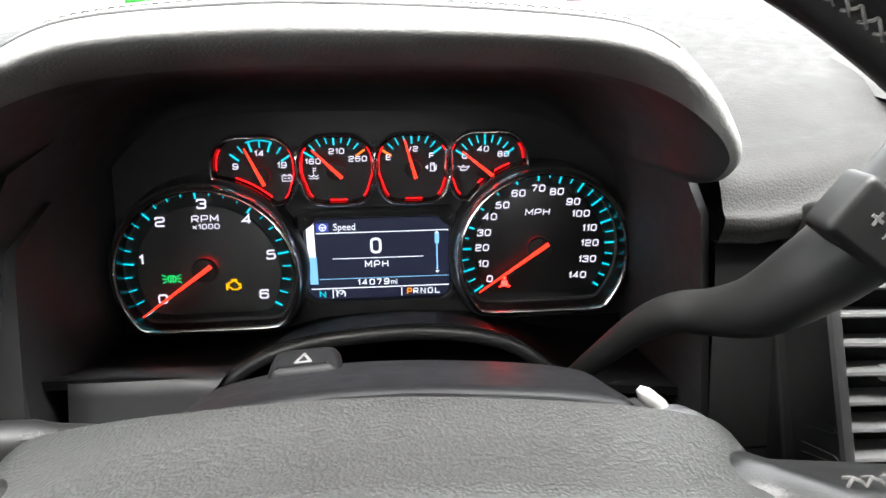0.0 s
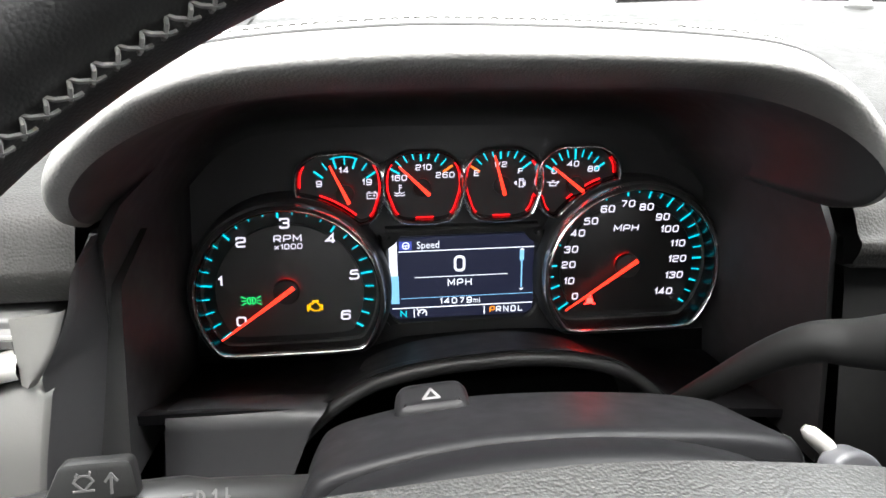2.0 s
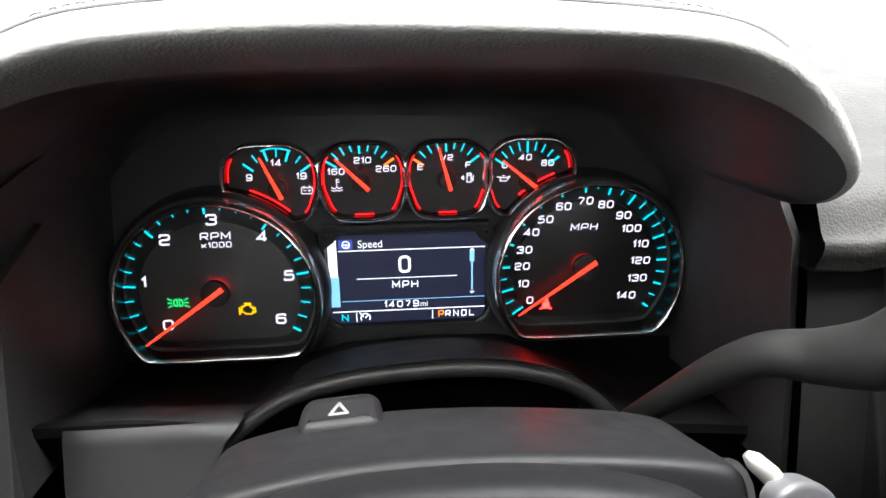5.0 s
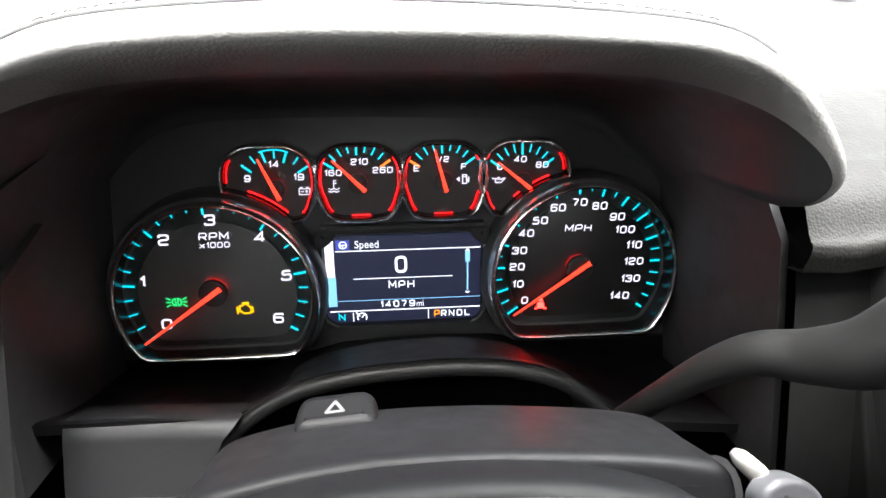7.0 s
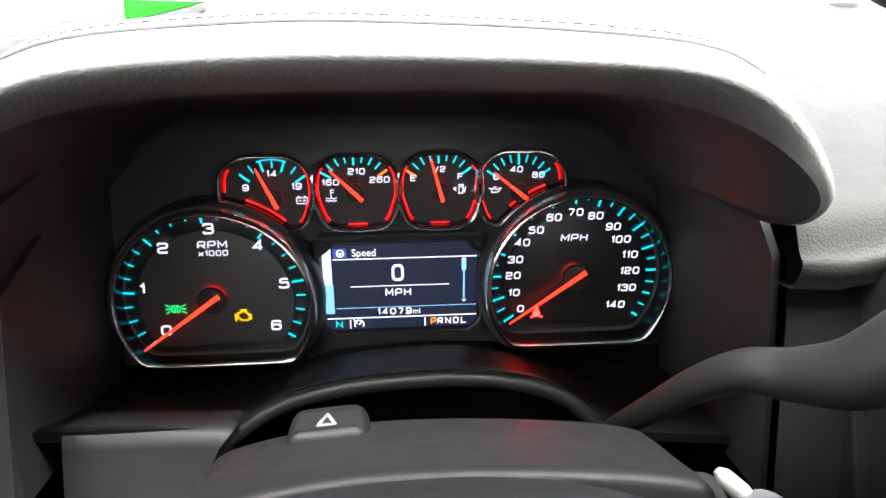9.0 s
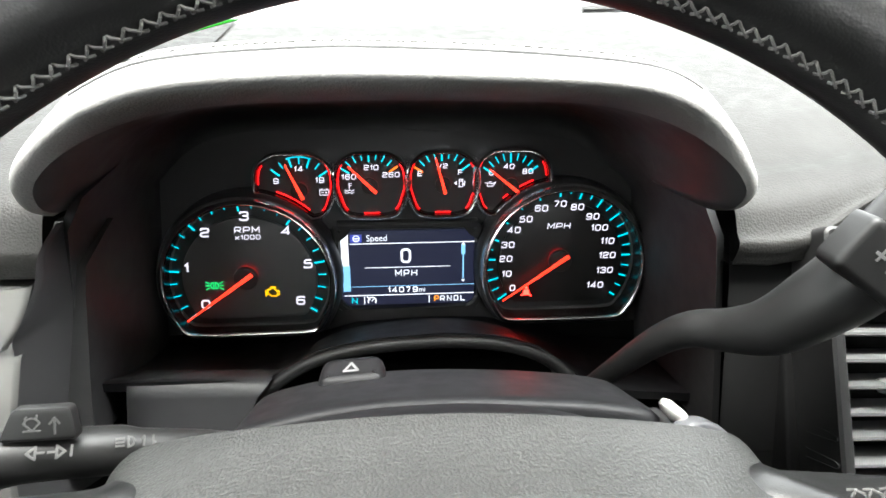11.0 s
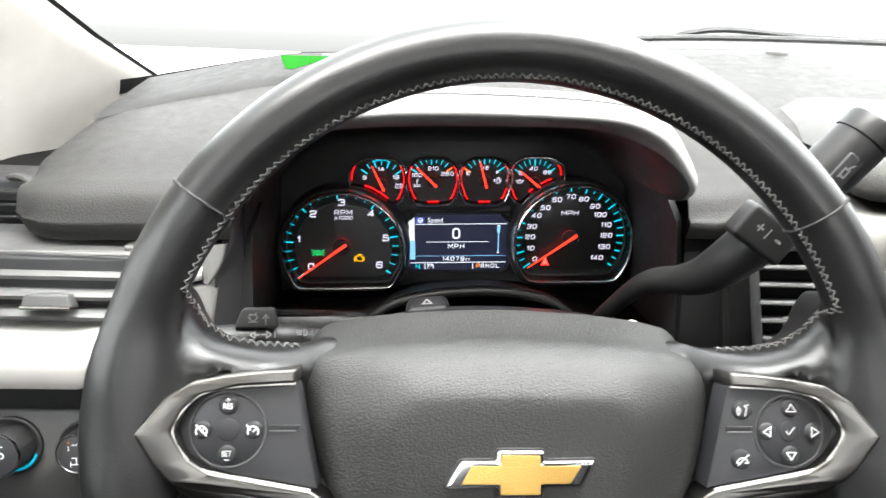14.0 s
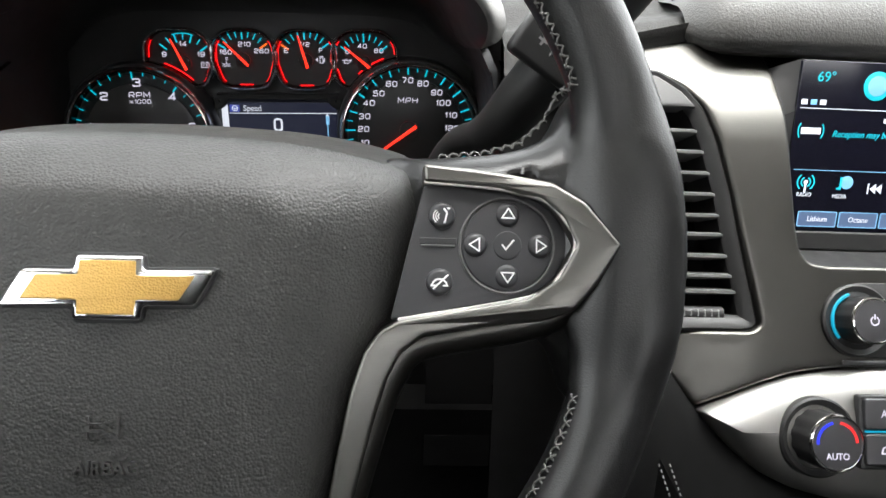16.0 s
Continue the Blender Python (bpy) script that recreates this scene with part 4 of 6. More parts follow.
def build_stalk():
    st = thing("indicator_stalk", "black indicator and wiper stalk with white symbols", "stalk", Matrix.Translation((-0.138, 0.199, 0.861)) @ Matrix.Scale(1.08, 4) @ Matrix.Translation((0.1255, -0.170, -0.871)))
    a = [(-0.185, 0.160, 0.853), (-0.17, 0.163, 0.855), (-0.14, 0.170, 0.8575), (-0.105, 0.180, 0.8540), (-0.08, 0.195, 0.843), (-0.06, 0.215, 0.829)]
    part("lever", tube(spline(a, 5), [0.0095] * 11 + [0.0088] * 5 + [0.0075] * 5 + [0.007] * 5, 14), LEVER, st, "black lever")
    pad = part("paddle", pillow(rounded(mm([(-12.5, -5), (12.5, -5), (10.5, 6.5), (-7.5, 6.5)]), 0.002, 3), -0.003, 0.002, 0.0012, 2), LEVER, st, "flat wiper paddle")
    pad.matrix_basis = face_frame((-0.1255, 0.170, 0.871), (0, 0.25, 1), (1, 0.12, 0))
    bm = strokes([arc(-0.0015, 0.0005, 0.0026, 20, 160, 8) + [(-0.0015, -0.0012), (0.0009, 0.0014)], [(-0.004, -0.0012), (0.001, -0.0012)], [(-0.0035, 0.003), (-0.003, 0.0036)], [(0, 0.0032), (0.0002, 0.004)]], 0.0006, 0.002)
    strokes([[(0.0055, -0.0025), (0.0055, 0.003)], [(0.004, 0.001), (0.0055, 0.003), (0.007, 0.001)]], 0.0007, 0.002, bm=bm)
    part("wiper_symbol", bm, SLAT, pad)
    sy = part("lever_symbols", strokes([[(-0.0062, 0), (-0.0035, 0.002), (-0.0035, -0.002), (-0.0062, 0)], [(-0.0035, 0), (-0.001, 0)], [(0.0055, 0), (0.003, 0.002), (0.003, -0.002), (0.0055, 0)], [(0.003, 0), (0.0005, 0)], [(0.0075, 0.0018), (0.0075, -0.0016)]], 0.0008, 0), SLAT, st)
    sy.matrix_basis = face_frame((-0.122, 0.1655, 0.8635), (0, 0.6, 0.8), (1, 0.22, 0.02))
    sy = part("lamp_symbols", strokes([arc(-0.002, 0, 0.0018, -90, 90, 6) + [(-0.002, -0.0018)], [(-0.006, 0.0012), (-0.0035, 0.0012)], [(-0.006, 0), (-0.0035, 0)], [(-0.006, -0.0012), (-0.0035, -0.0012)], [(0.003, -0.0016), (0.003, 0.0016), (0.0022, 0.0006)], [(0.006, 0.0016), (0.006, -0.0016), (0.0068, -0.0006)]], 0.0007, 0), SLAT, st)
    sy.matrix_basis = face_frame((-0.0975, 0.1750, 0.8608), (0, 0.6, 0.8), (1, 0.3, -0.02))
    sy = part("collar_symbols", strokes([[(0, -0.0045), (0, 0.004)], [(-0.002, 0.004), (0.002, 0.004)], [(0.004, -0.003), (0.0075, -0.003), (0.0085, 0.0015), (0.003, 0.0015), (0.004, -0.003)]], 0.0012, 0), SLAT, st)
    sy.matrix_basis = face_frame((-0.1475, 0.1592, 0.8632), (0, 0.55, 0.83), (1, 0.2, 0.03))
    part("end_collar", tube([(-0.187, 0.1600, 0.853), (-0.186, 0.1601, 0.8531), (-0.157, 0.1658, 0.8563), (-0.156, 0.166, 0.8564)], [0.0092, 0.0103, 0.0103, 0.0092], 18), BLACK, st, "turning collar with pale symbols")
    sy = part("wash_symbol", strokes([arc(0, 0, 0.0032, 20, 160, 8) + [(0, -0.002), (0.003, 0.0011)], [(-0.009, 0.001), (-0.006, 0.001)], [(-0.009, -0.001), (-0.006, -0.001)]], 0.0009, 0), SLAT, st)
    sy.matrix_basis = face_frame((-0.169, 0.1525, 0.8592), (0, 0.5, 0.86), (1, 0.2, 0.08))
    return st


build_stalk()


def build_shifter():
    sh = thing("gear_lever", "black column gear lever with plus and minus buttons", "gear lever", pose(0.003, 0.0075, 0.004))
    p = [(0.107, 0.318, 0.795), (0.1155, 0.292, 0.826), (0.1245, 0.272, 0.850), (0.134, 0.258, 0.8635), (0.145, 0.244, 0.8695), (0.1545, 0.228, 0.879), (0.165, 0.217, 0.8945), (0.178, 0.211, 0.912), (0.200, 0.2085, 0.9425), (0.2255, 0.2065, 0.9765)]
    r = [0.0060, 0.0066, 0.0078, 0.009, 0.0105, 0.0130, 0.0152, 0.0166, 0.0172, 0.0172]
    path = spline(p, 5)
    rad = [float(np.interp(i / 5, range(10), r)) for i in range(len(path))]
    part("lever", tube(path, rad, 20), LEVER, sh, "bent black lever")
    d = (Vector(p[-1]) - Vector(p[-2])).normalized()
    e = Vector(p[-1])
    part("end_cap", tube([e - d * 0.001, e + d * 0.001, e + d * 0.0015, e + d * 0.011, e + d * 0.0135, e + d * 0.0145], [0.0160, 0.0160, 0.0172, 0.0175, 0.0166, 0.013], 24), LEVER, sh, "black end cap")
    pl = part("shift_buttons", pillow(rounded(mm([(-20, -12), (20, -12), (20, 12), (-20, 12)]), 0.004, 4), -0.012, 0.001, 0.003, 3), LEVER, sh, "black plate with plus and minus")
    pl.matrix_basis = face_frame((0.1735, 0.1945, 0.9185), (0.55, -0.03, 0.83), (0.83, 0.0, -0.55))
    part("plus_symbol", strokes([[(-0.010, 0.0015), (-0.0055, 0.0015)], [(-0.00775, -0.0007), (-0.00775, 0.0037)]], 0.0013, 0.0011), DIMPRINT, pl)
    part("minus_symbol", strokes([[(-0.001, -0.0022), (-0.001, 0.0042)]], 0.0009, 0.0011), DIMPRINT, pl)
    part("minus_symbol", strokes([[(0.006, 0.001), (0.0095, 0.001)]], 0.0016, 0.0011), DIMPRINT, pl)
    bt = part("tow_button", pillow(rounded(mm([(-5.5, -10), (5.5, -10), (5.5, 10), (-5.5, 10)]), 0.0015, 3), -0.008, 0.0008, 0.001, 2), MATTE, sh, "black button with a white symbol")
    bt.matrix_basis = face_frame((0.2110, 0.1910, 0.9610), (0.55, -0.03, 0.83), (0.83, 0.0, -0.55))
    part("tow_symbol", strokes([[(-0.002, -0.005), (-0.002, 0.001), (0.0015, 0.001), (0.0015, -0.004), (-0.002, -0.004)], [(0, 0.002), (0.002, 0.005)]], 0.0012, 0.0009), DIMPRINT, bt)
    return sh


build_shifter()


def build_key():
    k = thing("ignition_key", "dark grey key with a silver blade in the ignition", "key", pose(-0.001, -0.012, 0.0165))
    ax = face_frame((0.123, 0.226, 0.8225), (0.35, 0.30, 0.90), (0.88, 0.20, -0.42))
    o = [(0.0175 * math.cos(a) * (1.0 if math.cos(a) > 0 else 0.85), 0.0095 * math.sin(a)) for a in (i * math.pi / 18 for i in range(36))]
    hd = part("key_head", pillow(o, -0.004, 0.0035, 0.0025, 4), KEYM, k, "dark grey plastic key head")
    hd.matrix_basis = ax
    part("key_mark", strokes([[(-0.006, 0.003), (-0.004, -0.003), (-0.001, -0.0035)]], 0.0016, 0.0035), MATTE, hd)
    part("key_hole", strokes([[(0.0105, 0.0015), (0.0125, -0.0025)]], 0.0032, 0.0033, 0.0004), RUBBER, hd)
    part("key_bow", tube([(0.1065, 0.2345, 0.8375), (0.1085, 0.233, 0.8360), (0.114, 0.231, 0.8315), (0.1175, 0.230, 0.828)], [0.0015, 0.0032, 0.0036, 0.003], 10), BRIGHT, k, "silver metal blade")
    part("lock_cylinder", tube([(0.09, 0.285, 0.785), (0.112, 0.245, 0.812)], 0.013, 16), BLACK, k)
    return k


build_key()

# ---- instrument cluster ----
ROLL = radians(2.0)
CLUSTER = face_frame((0, 0.406, 0.86), (0, 0, 1)) @ Matrix.Rotation(ROLL, 4, "Z")


def at(x, z):
    """Millimetres across and up in the cabin, to the cluster's own plane."""
    x, z = x / 1000, z / 1000 - 0.86
    return x * math.cos(ROLL) + z * math.sin(ROLL), -x * math.sin(ROLL) + z * math.cos(ROLL)


def dial_outline(cx, cy, r, cut, n=72):
    """A circle with a flat foot at cut below the centre."""
    a0 = math.degrees(math.asin(-cut / r))
    pts = arc(cx, cy, r, a0, 180 - a0, n)
    foot = [(cx - r * math.cos(radians(a0)) * f, cy - cut) for f in (0.96, 0.5, 0, -0.5, -0.96)]
    return rounded_keep(pts + foot, n)


def rounded_keep(pts, n):
    p = [Vector(q) for q in pts]
    for _ in range(2):
        p = [p[i] * 0.5 + (p[i - 1] + p[(i + 1) % len(p)]) * 0.25 for i in range(len(p))]
    return [(q.x, q.y) for q in p]


def needle(cx, cy, deg, tail, length, w0, w1, z):
    d = Vector((math.cos(radians(deg)), math.sin(radians(deg))))
    n = Vector((-d.y, d.x))
    a, b = Vector((cx, cy)) - d * tail, Vector((cx, cy)) + d * length
    return pillow([a - n * w0, b - n * w1, b + n * w1, a + n * w0], z, z + 0.0012, 0.0005, 2)


def marks(name, parent, material, cx, cy, angles, r0, r1, width, z):
    for a in angles:
        c, s = math.cos(radians(a)), math.sin(radians(a))
        part(name, strokes([[(cx + r0 * c, cy + r0 * s), (cx + r1 * c, cy + r1 * s)]], width, z, 0.0002), material, parent)


def bezel_parts(face, o, z0, z1, flank):
    part("bezel", sweep(o, [(flank * 0.94, z0), (flank, z1 - 0.0050), (flank * 0.72, z1 - 0.0020), (flank * 0.34, z1 - 0.0004), (0.0002, z1), (-0.0005, z1 - 0.0005), (-0.0007, z1 - 0.0016), (-0.0002, z0)]), GAUGE_CHROME, face, "polished chrome bezel")
    part("inner_wall", sweep(offset(o, -0.0009), [(0.0004, z0), (0.0004, z1 - 0.0016), (-0.0002, z1 - 0.0020), (-0.0012, z0)]), GLOSS, face, "glossy black inner wall")


def big_gauge(name, label, parent, centre, r, cut, hub, digits, size, wide, a0, a1, steps, sub, needle_deg, tail, length, shift, glow_arc, dial):
    cx, cy = centre
    o = dial_outline(cx, cy, r, cut)
    face = part(name, pillow(offset(o, -0.0005), -0.014, -0.0036, 0.0002, 1), RING, parent, label)
    face.matrix_basis = Matrix.Translation(shift)
    z1 = 0.0125 - shift[2] * 0.6
    bezel_parts(face, o, -0.014, z1, 0.0034)
    part("collar", sweep(offset(o, 0.0033), [(0.0036, -0.016), (0.0035, -0.004), (0.0031, z1 - 0.0120), (0.0022, z1 - 0.0072), (0.0008, z1 - 0.0056), (0, z1 - 0.0056), (0, -0.016)]), MATTE, face, "matte black collar")
    # raised inner dial with a flat foot
    inner = dial_outline(cx, cy, r - 0.0108, cut - 0.0082)
    # dial tone differs between the gauges: the lens reflection is coloured in
    part("inner_dial", pillow(inner, -0.0036, -0.0001, 0.0006, 2), dial, face, "charcoal dial face, the tachometer's lightened for lens reflection")
    part("foot_step", sweep(dial_outline(cx, cy, r - 0.0012, cut - 0.0018), [(0.0006, -0.0036), (0.0006, -0.0018), (-0.0010, -0.0022), (-0.0016, -0.0036)]), DIAL, face, "stepped rim round the dial")
    hx, hy = hub
    for text, (x, z) in digits:
        x, y = at(x, z)
        part("numeral", dial_text(text, size, wide, x, y, 0.0, 0.17, 0.06), WHITE_L, face)
    main = [a0 + (a1 - a0) * i / steps for i in range(steps + 1)]
    minor = [a0 + (a1 - a0) * i / (steps * sub) for i in range(steps * sub + 1) if i % sub]
    ro = r - 0.0030
    marks("scale_mark", face, TEAL_L, hx, hy, main, ro - 0.0070, ro, 0.00125, -0.0022)
    marks("minor_mark", face, TEAL_L, hx, hy, minor, ro - 0.0048, ro, 0.00085, -0.0022)
    part("needle", needle(hx, hy, needle_deg, tail, length, 0.00140, 0.00050, 0.0062), RED_L, face, "lit red needle")
    part("needle_hub", disc(hx, hy, 0.0080, 0.0022, 0.0058, 0.0010, 40), BLACK, face, "round black needle hub")
    part("hub_glow", tube([(x, y, 0.0006) for x, y in arc(hx, hy, 0.0068, *glow_arc, 14)], 0.0004, 6), GLOW_L, face, "red light leaking from under the hub")
    return face


def belt_icon(x, y, s, z):
    bm = disc(x, y + 0.42 * s, 0.16 * s, z, z + 0.0002, 0.00005, 12)
    pillow([(x - 0.34 * s, y - 0.4 * s), (x + 0.34 * s, y - 0.4 * s), (x + 0.26 * s, y + 0.18 * s), (x - 0.26 * s, y + 0.18 * s)], z, z + 0.0002, 0.00005, 1, bm)
    return strokes([[(x - 0.34 * s, y - 0.4 * s), (x - 0.5 * s, y - 0.45 * s)], [(x + 0.34 * s, y - 0.4 * s), (x + 0.5 * s, y - 0.45 * s)]], 0.1 * s, z, 0.0002, bm)


def engine_icon(x, y, s, z):
    o = [(-0.5, -0.05), (-0.38, -0.05), (-0.38, 0.2), (-0.2, 0.2), (-0.08, 0.32), (0.2, 0.32), (0.2, 0.2), (0.36, 0.08), (0.36, -0.02), (0.5, 0.08), (0.5, -0.28), (0.36, -0.2), (0.3, -0.36), (-0.12, -0.36), (-0.3, -0.2), (-0.5, -0.2), (-0.5, -0.05)]
    return strokes([[(x + a * s, y + b * s) for a, b in o], [(x - 0.16 * s, y + 0.42 * s), (x + 0.24 * s, y + 0.42 * s)], [(x - 0.55 * s, y + 0.12 * s), (x - 0.55 * s, y - 0.38 * s)]], 0.1 * s, z, 0.0002)


def lights_icon(x, y, s, z):
    bm = bmesh.new()
    for k in (-1, 1):
        q = [(x + k * (0.12 + 0.2 * math.cos(radians(a))) * s - k * 0.02 * s, y + 0.26 * s * math.sin(radians(a))) for a in range(-90, 91, 20)]
        strokes([[(x + k * 0.08 * s, y + 0.26 * s), (x + k * 0.08 * s, y - 0.26 * s)], q], 0.09 * s, z, 0.0002, bm)
        for t in (-0.3, 0, 0.3):
            strokes([[(x + k * 0.42 * s, y + t * 0.6 * s), (x + k * 0.68 * s, y + t * 1.1 * s)]], 0.09 * s, z, 0.0002, bm)
    return bm


SMALL = [(-0.60, -1), (0.60, -1), (0.93, -0.42), (1, 0.1), (0.90, 0.62), (0.52, 0.96), (0, 1.0), (-0.52, 0.96), (-0.90, 0.62), (-1, 0.1), (-0.93, -0.42)]


def small_gauge(name, label, parent, centre, half, hub, digits, a0, a1, count, big, needle_deg, hot=(), beside=None):
    (cx, cy), (hw, hh), (hx, hy) = centre, half, hub
    o = [(p.x, p.y) for p in spline([(cx + x * hw, cy + y * hh, 0) for x, y in SMALL], 6, True)]
    if beside:
        # the collar of the large dial cuts into the outline
        c = Vector(beside)
        o = [tuple(c + (Vector(p) - c).normalized() * max(0.0625, (Vector(p) - c).length)) for p in o]
    face = part(name, pillow(offset(o, -0.0005), -0.010, -0.001, 0.0002, 1), SMALL_DIAL, parent, label)
    face.matrix_basis = Matrix.Translation((0, 0, -0.002))
    bezel_parts(face, o, -0.010, 0.0070, 0.0024)
    zone = offset(o, -0.0021)
    if beside:
        zone = [p for p in zone if (Vector(p) - Vector(beside)).length > 0.0655]
    left = [p for p in zone if p[0] < cx - 0.60 * hw and cy - 0.97 * hh < p[1] < cy + 0.66 * hh]
    right = [p for p in zone if p[0] > cx + 0.60 * hw and cy - 0.97 * hh < p[1] < cy + 0.66 * hh]
    foot = [p for p in zone if p[1] < cy - 0.88 * hh and abs(p[0] - cx) < 0.42 * hw]
    for pts, key in ((left, 1), (right, 1), (foot, 0)):
        pts = sorted(pts, key=lambda p: p[key])
        if len(pts) > 2:
            part("rim_light", tube([(x, y, 0.0004) for x, y in pts], 0.00036, 6), RIM_L, face, "thin red rim light")
    for text, (x, z), size in digits:
        x, y = at(x, z)
        part("numeral", dial_text(text, size * 0.66, size * 0.60, x, y, -0.0009, 0.17, 0.06), WHITE_L, face)
    ang = [a0 + (a1 - a0) * i / (count - 1) for i in range(count)]
    rr = 0.0222
    main = [a for i, a in enumerate(ang) if i in big and i not in hot]
    minor = [a for i, a in enumerate(ang) if i not in big]
    marks("scale_mark", face, TEAL_L, hx, hy, main, rr - 0.0060, rr, 0.0012, -0.0009)
    if minor:
        marks("minor_mark", face, TEAL_L, hx, hy, minor, rr - 0.0044, rr, 0.00085, -0.0009)
    if hot:
        marks("red_mark", face, ORANGE_L, hx, hy, [ang[i] for i in hot], rr - 0.0060, rr, 0.0013, -0.0009)
    part("needle", needle(hx, hy, needle_deg, 0.006, 0.0195, 0.00115, 0.0005, 0.0035), RED_L, face, "lit red needle")
    part("needle_hub", disc(hx, hy, 0.0056, 0.0006, 0.0030, 0.0008, 28), BLACK, face)
    part("hub_glow", tube([(x, y, -0.0004) for x, y in arc(hx, hy, 0.0047, -40, 100, 12)], 0.00025, 6), GLOW_L, face, "red light leaking from under the hub")
    return face


def build_cluster():
    c = thing("instrument_cluster", "black instrument cluster with lit dials and a screen", "instrument cluster", CLUSTER)
    part("backplate", box(-0.176, 0.182, -0.062, 0.086, -0.014, -0.008, 0.002), RECESS, c)
    # tachometer, its paler dial colour standing in for the reflection in the lens
    hub = at(-109.4, 841.8)
    tach = big_gauge("tachometer", "round tachometer with lit white numerals", c, at(-107.5, 838.5), 0.0556, 0.0355, hub,
                     list(zip("0123456", [(-138.1, 821.3), (-148.9, 847.8), (-134.9, 872.6), (-108.9, 884.2), (-82.0, 874.5), (-68.3, 851.3), (-74.1, 824.4)])),
                     0.0065, 0.0061, 216.8, -31.8, 6, 4, 215.4, 0.006, 0.0500, (0.0010, 0.0010, 0.0050), (5, 125), DIAL)
    x, y = at(-107.5, 875)
    part("dial_letters", dial_text("RPM", 0.0045, 0.0046, x, y - 0.0002, 0.0, 0.15, 0.06), WHITE_L, tach)
    part("dial_letters", dial_text("x1000", 0.0034, 0.0031, x, y - 0.0053, 0.0, 0.16, 0.06), WHITE_L, tach)
    part("engine_lamp", engine_icon(*at(-92.8, 830.8), 0.0084, 0.0002), AMBER_L, tach, "lit amber engine lamp")
    part("side_light_lamp", lights_icon(*at(-131.2, 835.1), 0.0084, 0.0002), GREEN_L, tach, "lit green side light lamp")
    # speedometer
    hub = at(107.2, 854.2)
    names = [str(i * 10) for i in range(15)]
    spots = [(75.7, 832.1), (70.9, 842.8), (69.6, 854.0), (70.4, 864.3), (73.9, 875.1), (81.7, 883.0), (91.9, 890.9), (104.7, 894.3), (117.1, 892.2), (128.6, 885.6), (134.3, 877.6), (141.1, 867.9), (142.2, 857.4), (141.5, 846.1), (135.7, 834.7)]
    speed = big_gauge("speedometer", "round speedometer with lit white numerals", c, at(109, 851), 0.0550, 0.0375, hub, list(zip(names, spots)), 0.0047, 0.0041, 216.0, -34.4, 14, 2, 215.0, 0.007, 0.0490, (-0.0004, 0.0013, 0.0), (70, 200), RING)
    part("dial_letters", dial_text("MPH", 0.0045, 0.0045, *at(105.3, 878.4), 0.0, 0.15, 0.1), WHITE_L, speed)
    part("seat_belt_lamp", belt_icon(*at(85.8, 829.6), 0.0068, 0.0002), BELT_L, speed, "lit red seat belt lamp")
    # four small gauges
    g = volts = small_gauge("voltmeter", "small voltmeter gauge with red rim light", c, at(-75.2, 905.2), (0.0256, 0.0210), at(-72.2, 901.5),
                    [("9", (-87.5, 907.3), 0.0058), ("14", (-72.6, 915.6), 0.0058), ("19", (-59.0, 908.5), 0.0058)], 142, 34, 7, (0, 2, 4, 6), 114, (), at(-107.5, 838.5))
    part("scale_arc", strokes([arc(*at(-72.2, 901.5), 0.0222, 110, 68, 10)], 0.0008, -0.0009), TEAL_L, g)
    x, y = at(-56.0, 900.6)
    part("battery_symbol", strokes([[(x - 0.003, y - 0.002), (x + 0.003, y - 0.002), (x + 0.003, y + 0.0014), (x - 0.003, y + 0.0014), (x - 0.003, y - 0.002)], [(x - 0.0022, y + 0.0021), (x - 0.0012, y + 0.0021)], [(x + 0.0012, y + 0.0021), (x + 0.0022, y + 0.0021)], [(x - 0.0018, y - 0.0002), (x - 0.0006, y - 0.0002)], [(x + 0.0006, y - 0.0002), (x + 0.0018, y - 0.0002)], [(x + 0.0012, y - 0.0008), (x + 0.0012, y + 0.0004)]], 0.0005, 0.0001), WHITE_L, g)
    g = small_gauge("temperature_gauge", "small coolant temperature gauge with red rim light", c, at(-24.8, 907.0), (0.0240, 0.0208), at(-25.8, 905.5),
                    [("160", (-39.8, 911.0), 0.0055), ("210", (-25.0, 917.6), 0.0055), ("260", (-11.8, 913.0), 0.0055)], 148, 34, 9, (0, 4, 8), 135, (8,))
    x, y = at(-39.5, 903.5)
    part("coolant_symbol", strokes([[(x, y - 0.001), (x, y + 0.0035)], [(x, y + 0.0032), (x + 0.0015, y + 0.0032)], [(x, y + 0.0018), (x + 0.0015, y + 0.0018)], [(x - 0.003, y - 0.0012), (x - 0.0015, y - 0.002), (x, y - 0.0012), (x + 0.0015, y - 0.002), (x + 0.003, y - 0.0012)], [(x - 0.003, y - 0.0028), (x - 0.0015, y - 0.0034), (x, y - 0.0028), (x + 0.0015, y - 0.0034), (x + 0.003, y - 0.0028)]], 0.0005, 0.0001), WHITE_L, g)
    g = small_gauge("fuel_gauge", "small fuel gauge with red rim light", c, at(23, 908.6), (0.0237, 0.0210), at(23.1, 907.2),
                    [("E", (7.5, 914.2), 0.0055), ("1/2", (22.0, 919.6), 0.0052), ("F", (34.8, 915.6), 0.0055)], 148, 36, 9, (0, 4, 8), 105, (0,))
    x, y = at(35.0, 908.4)
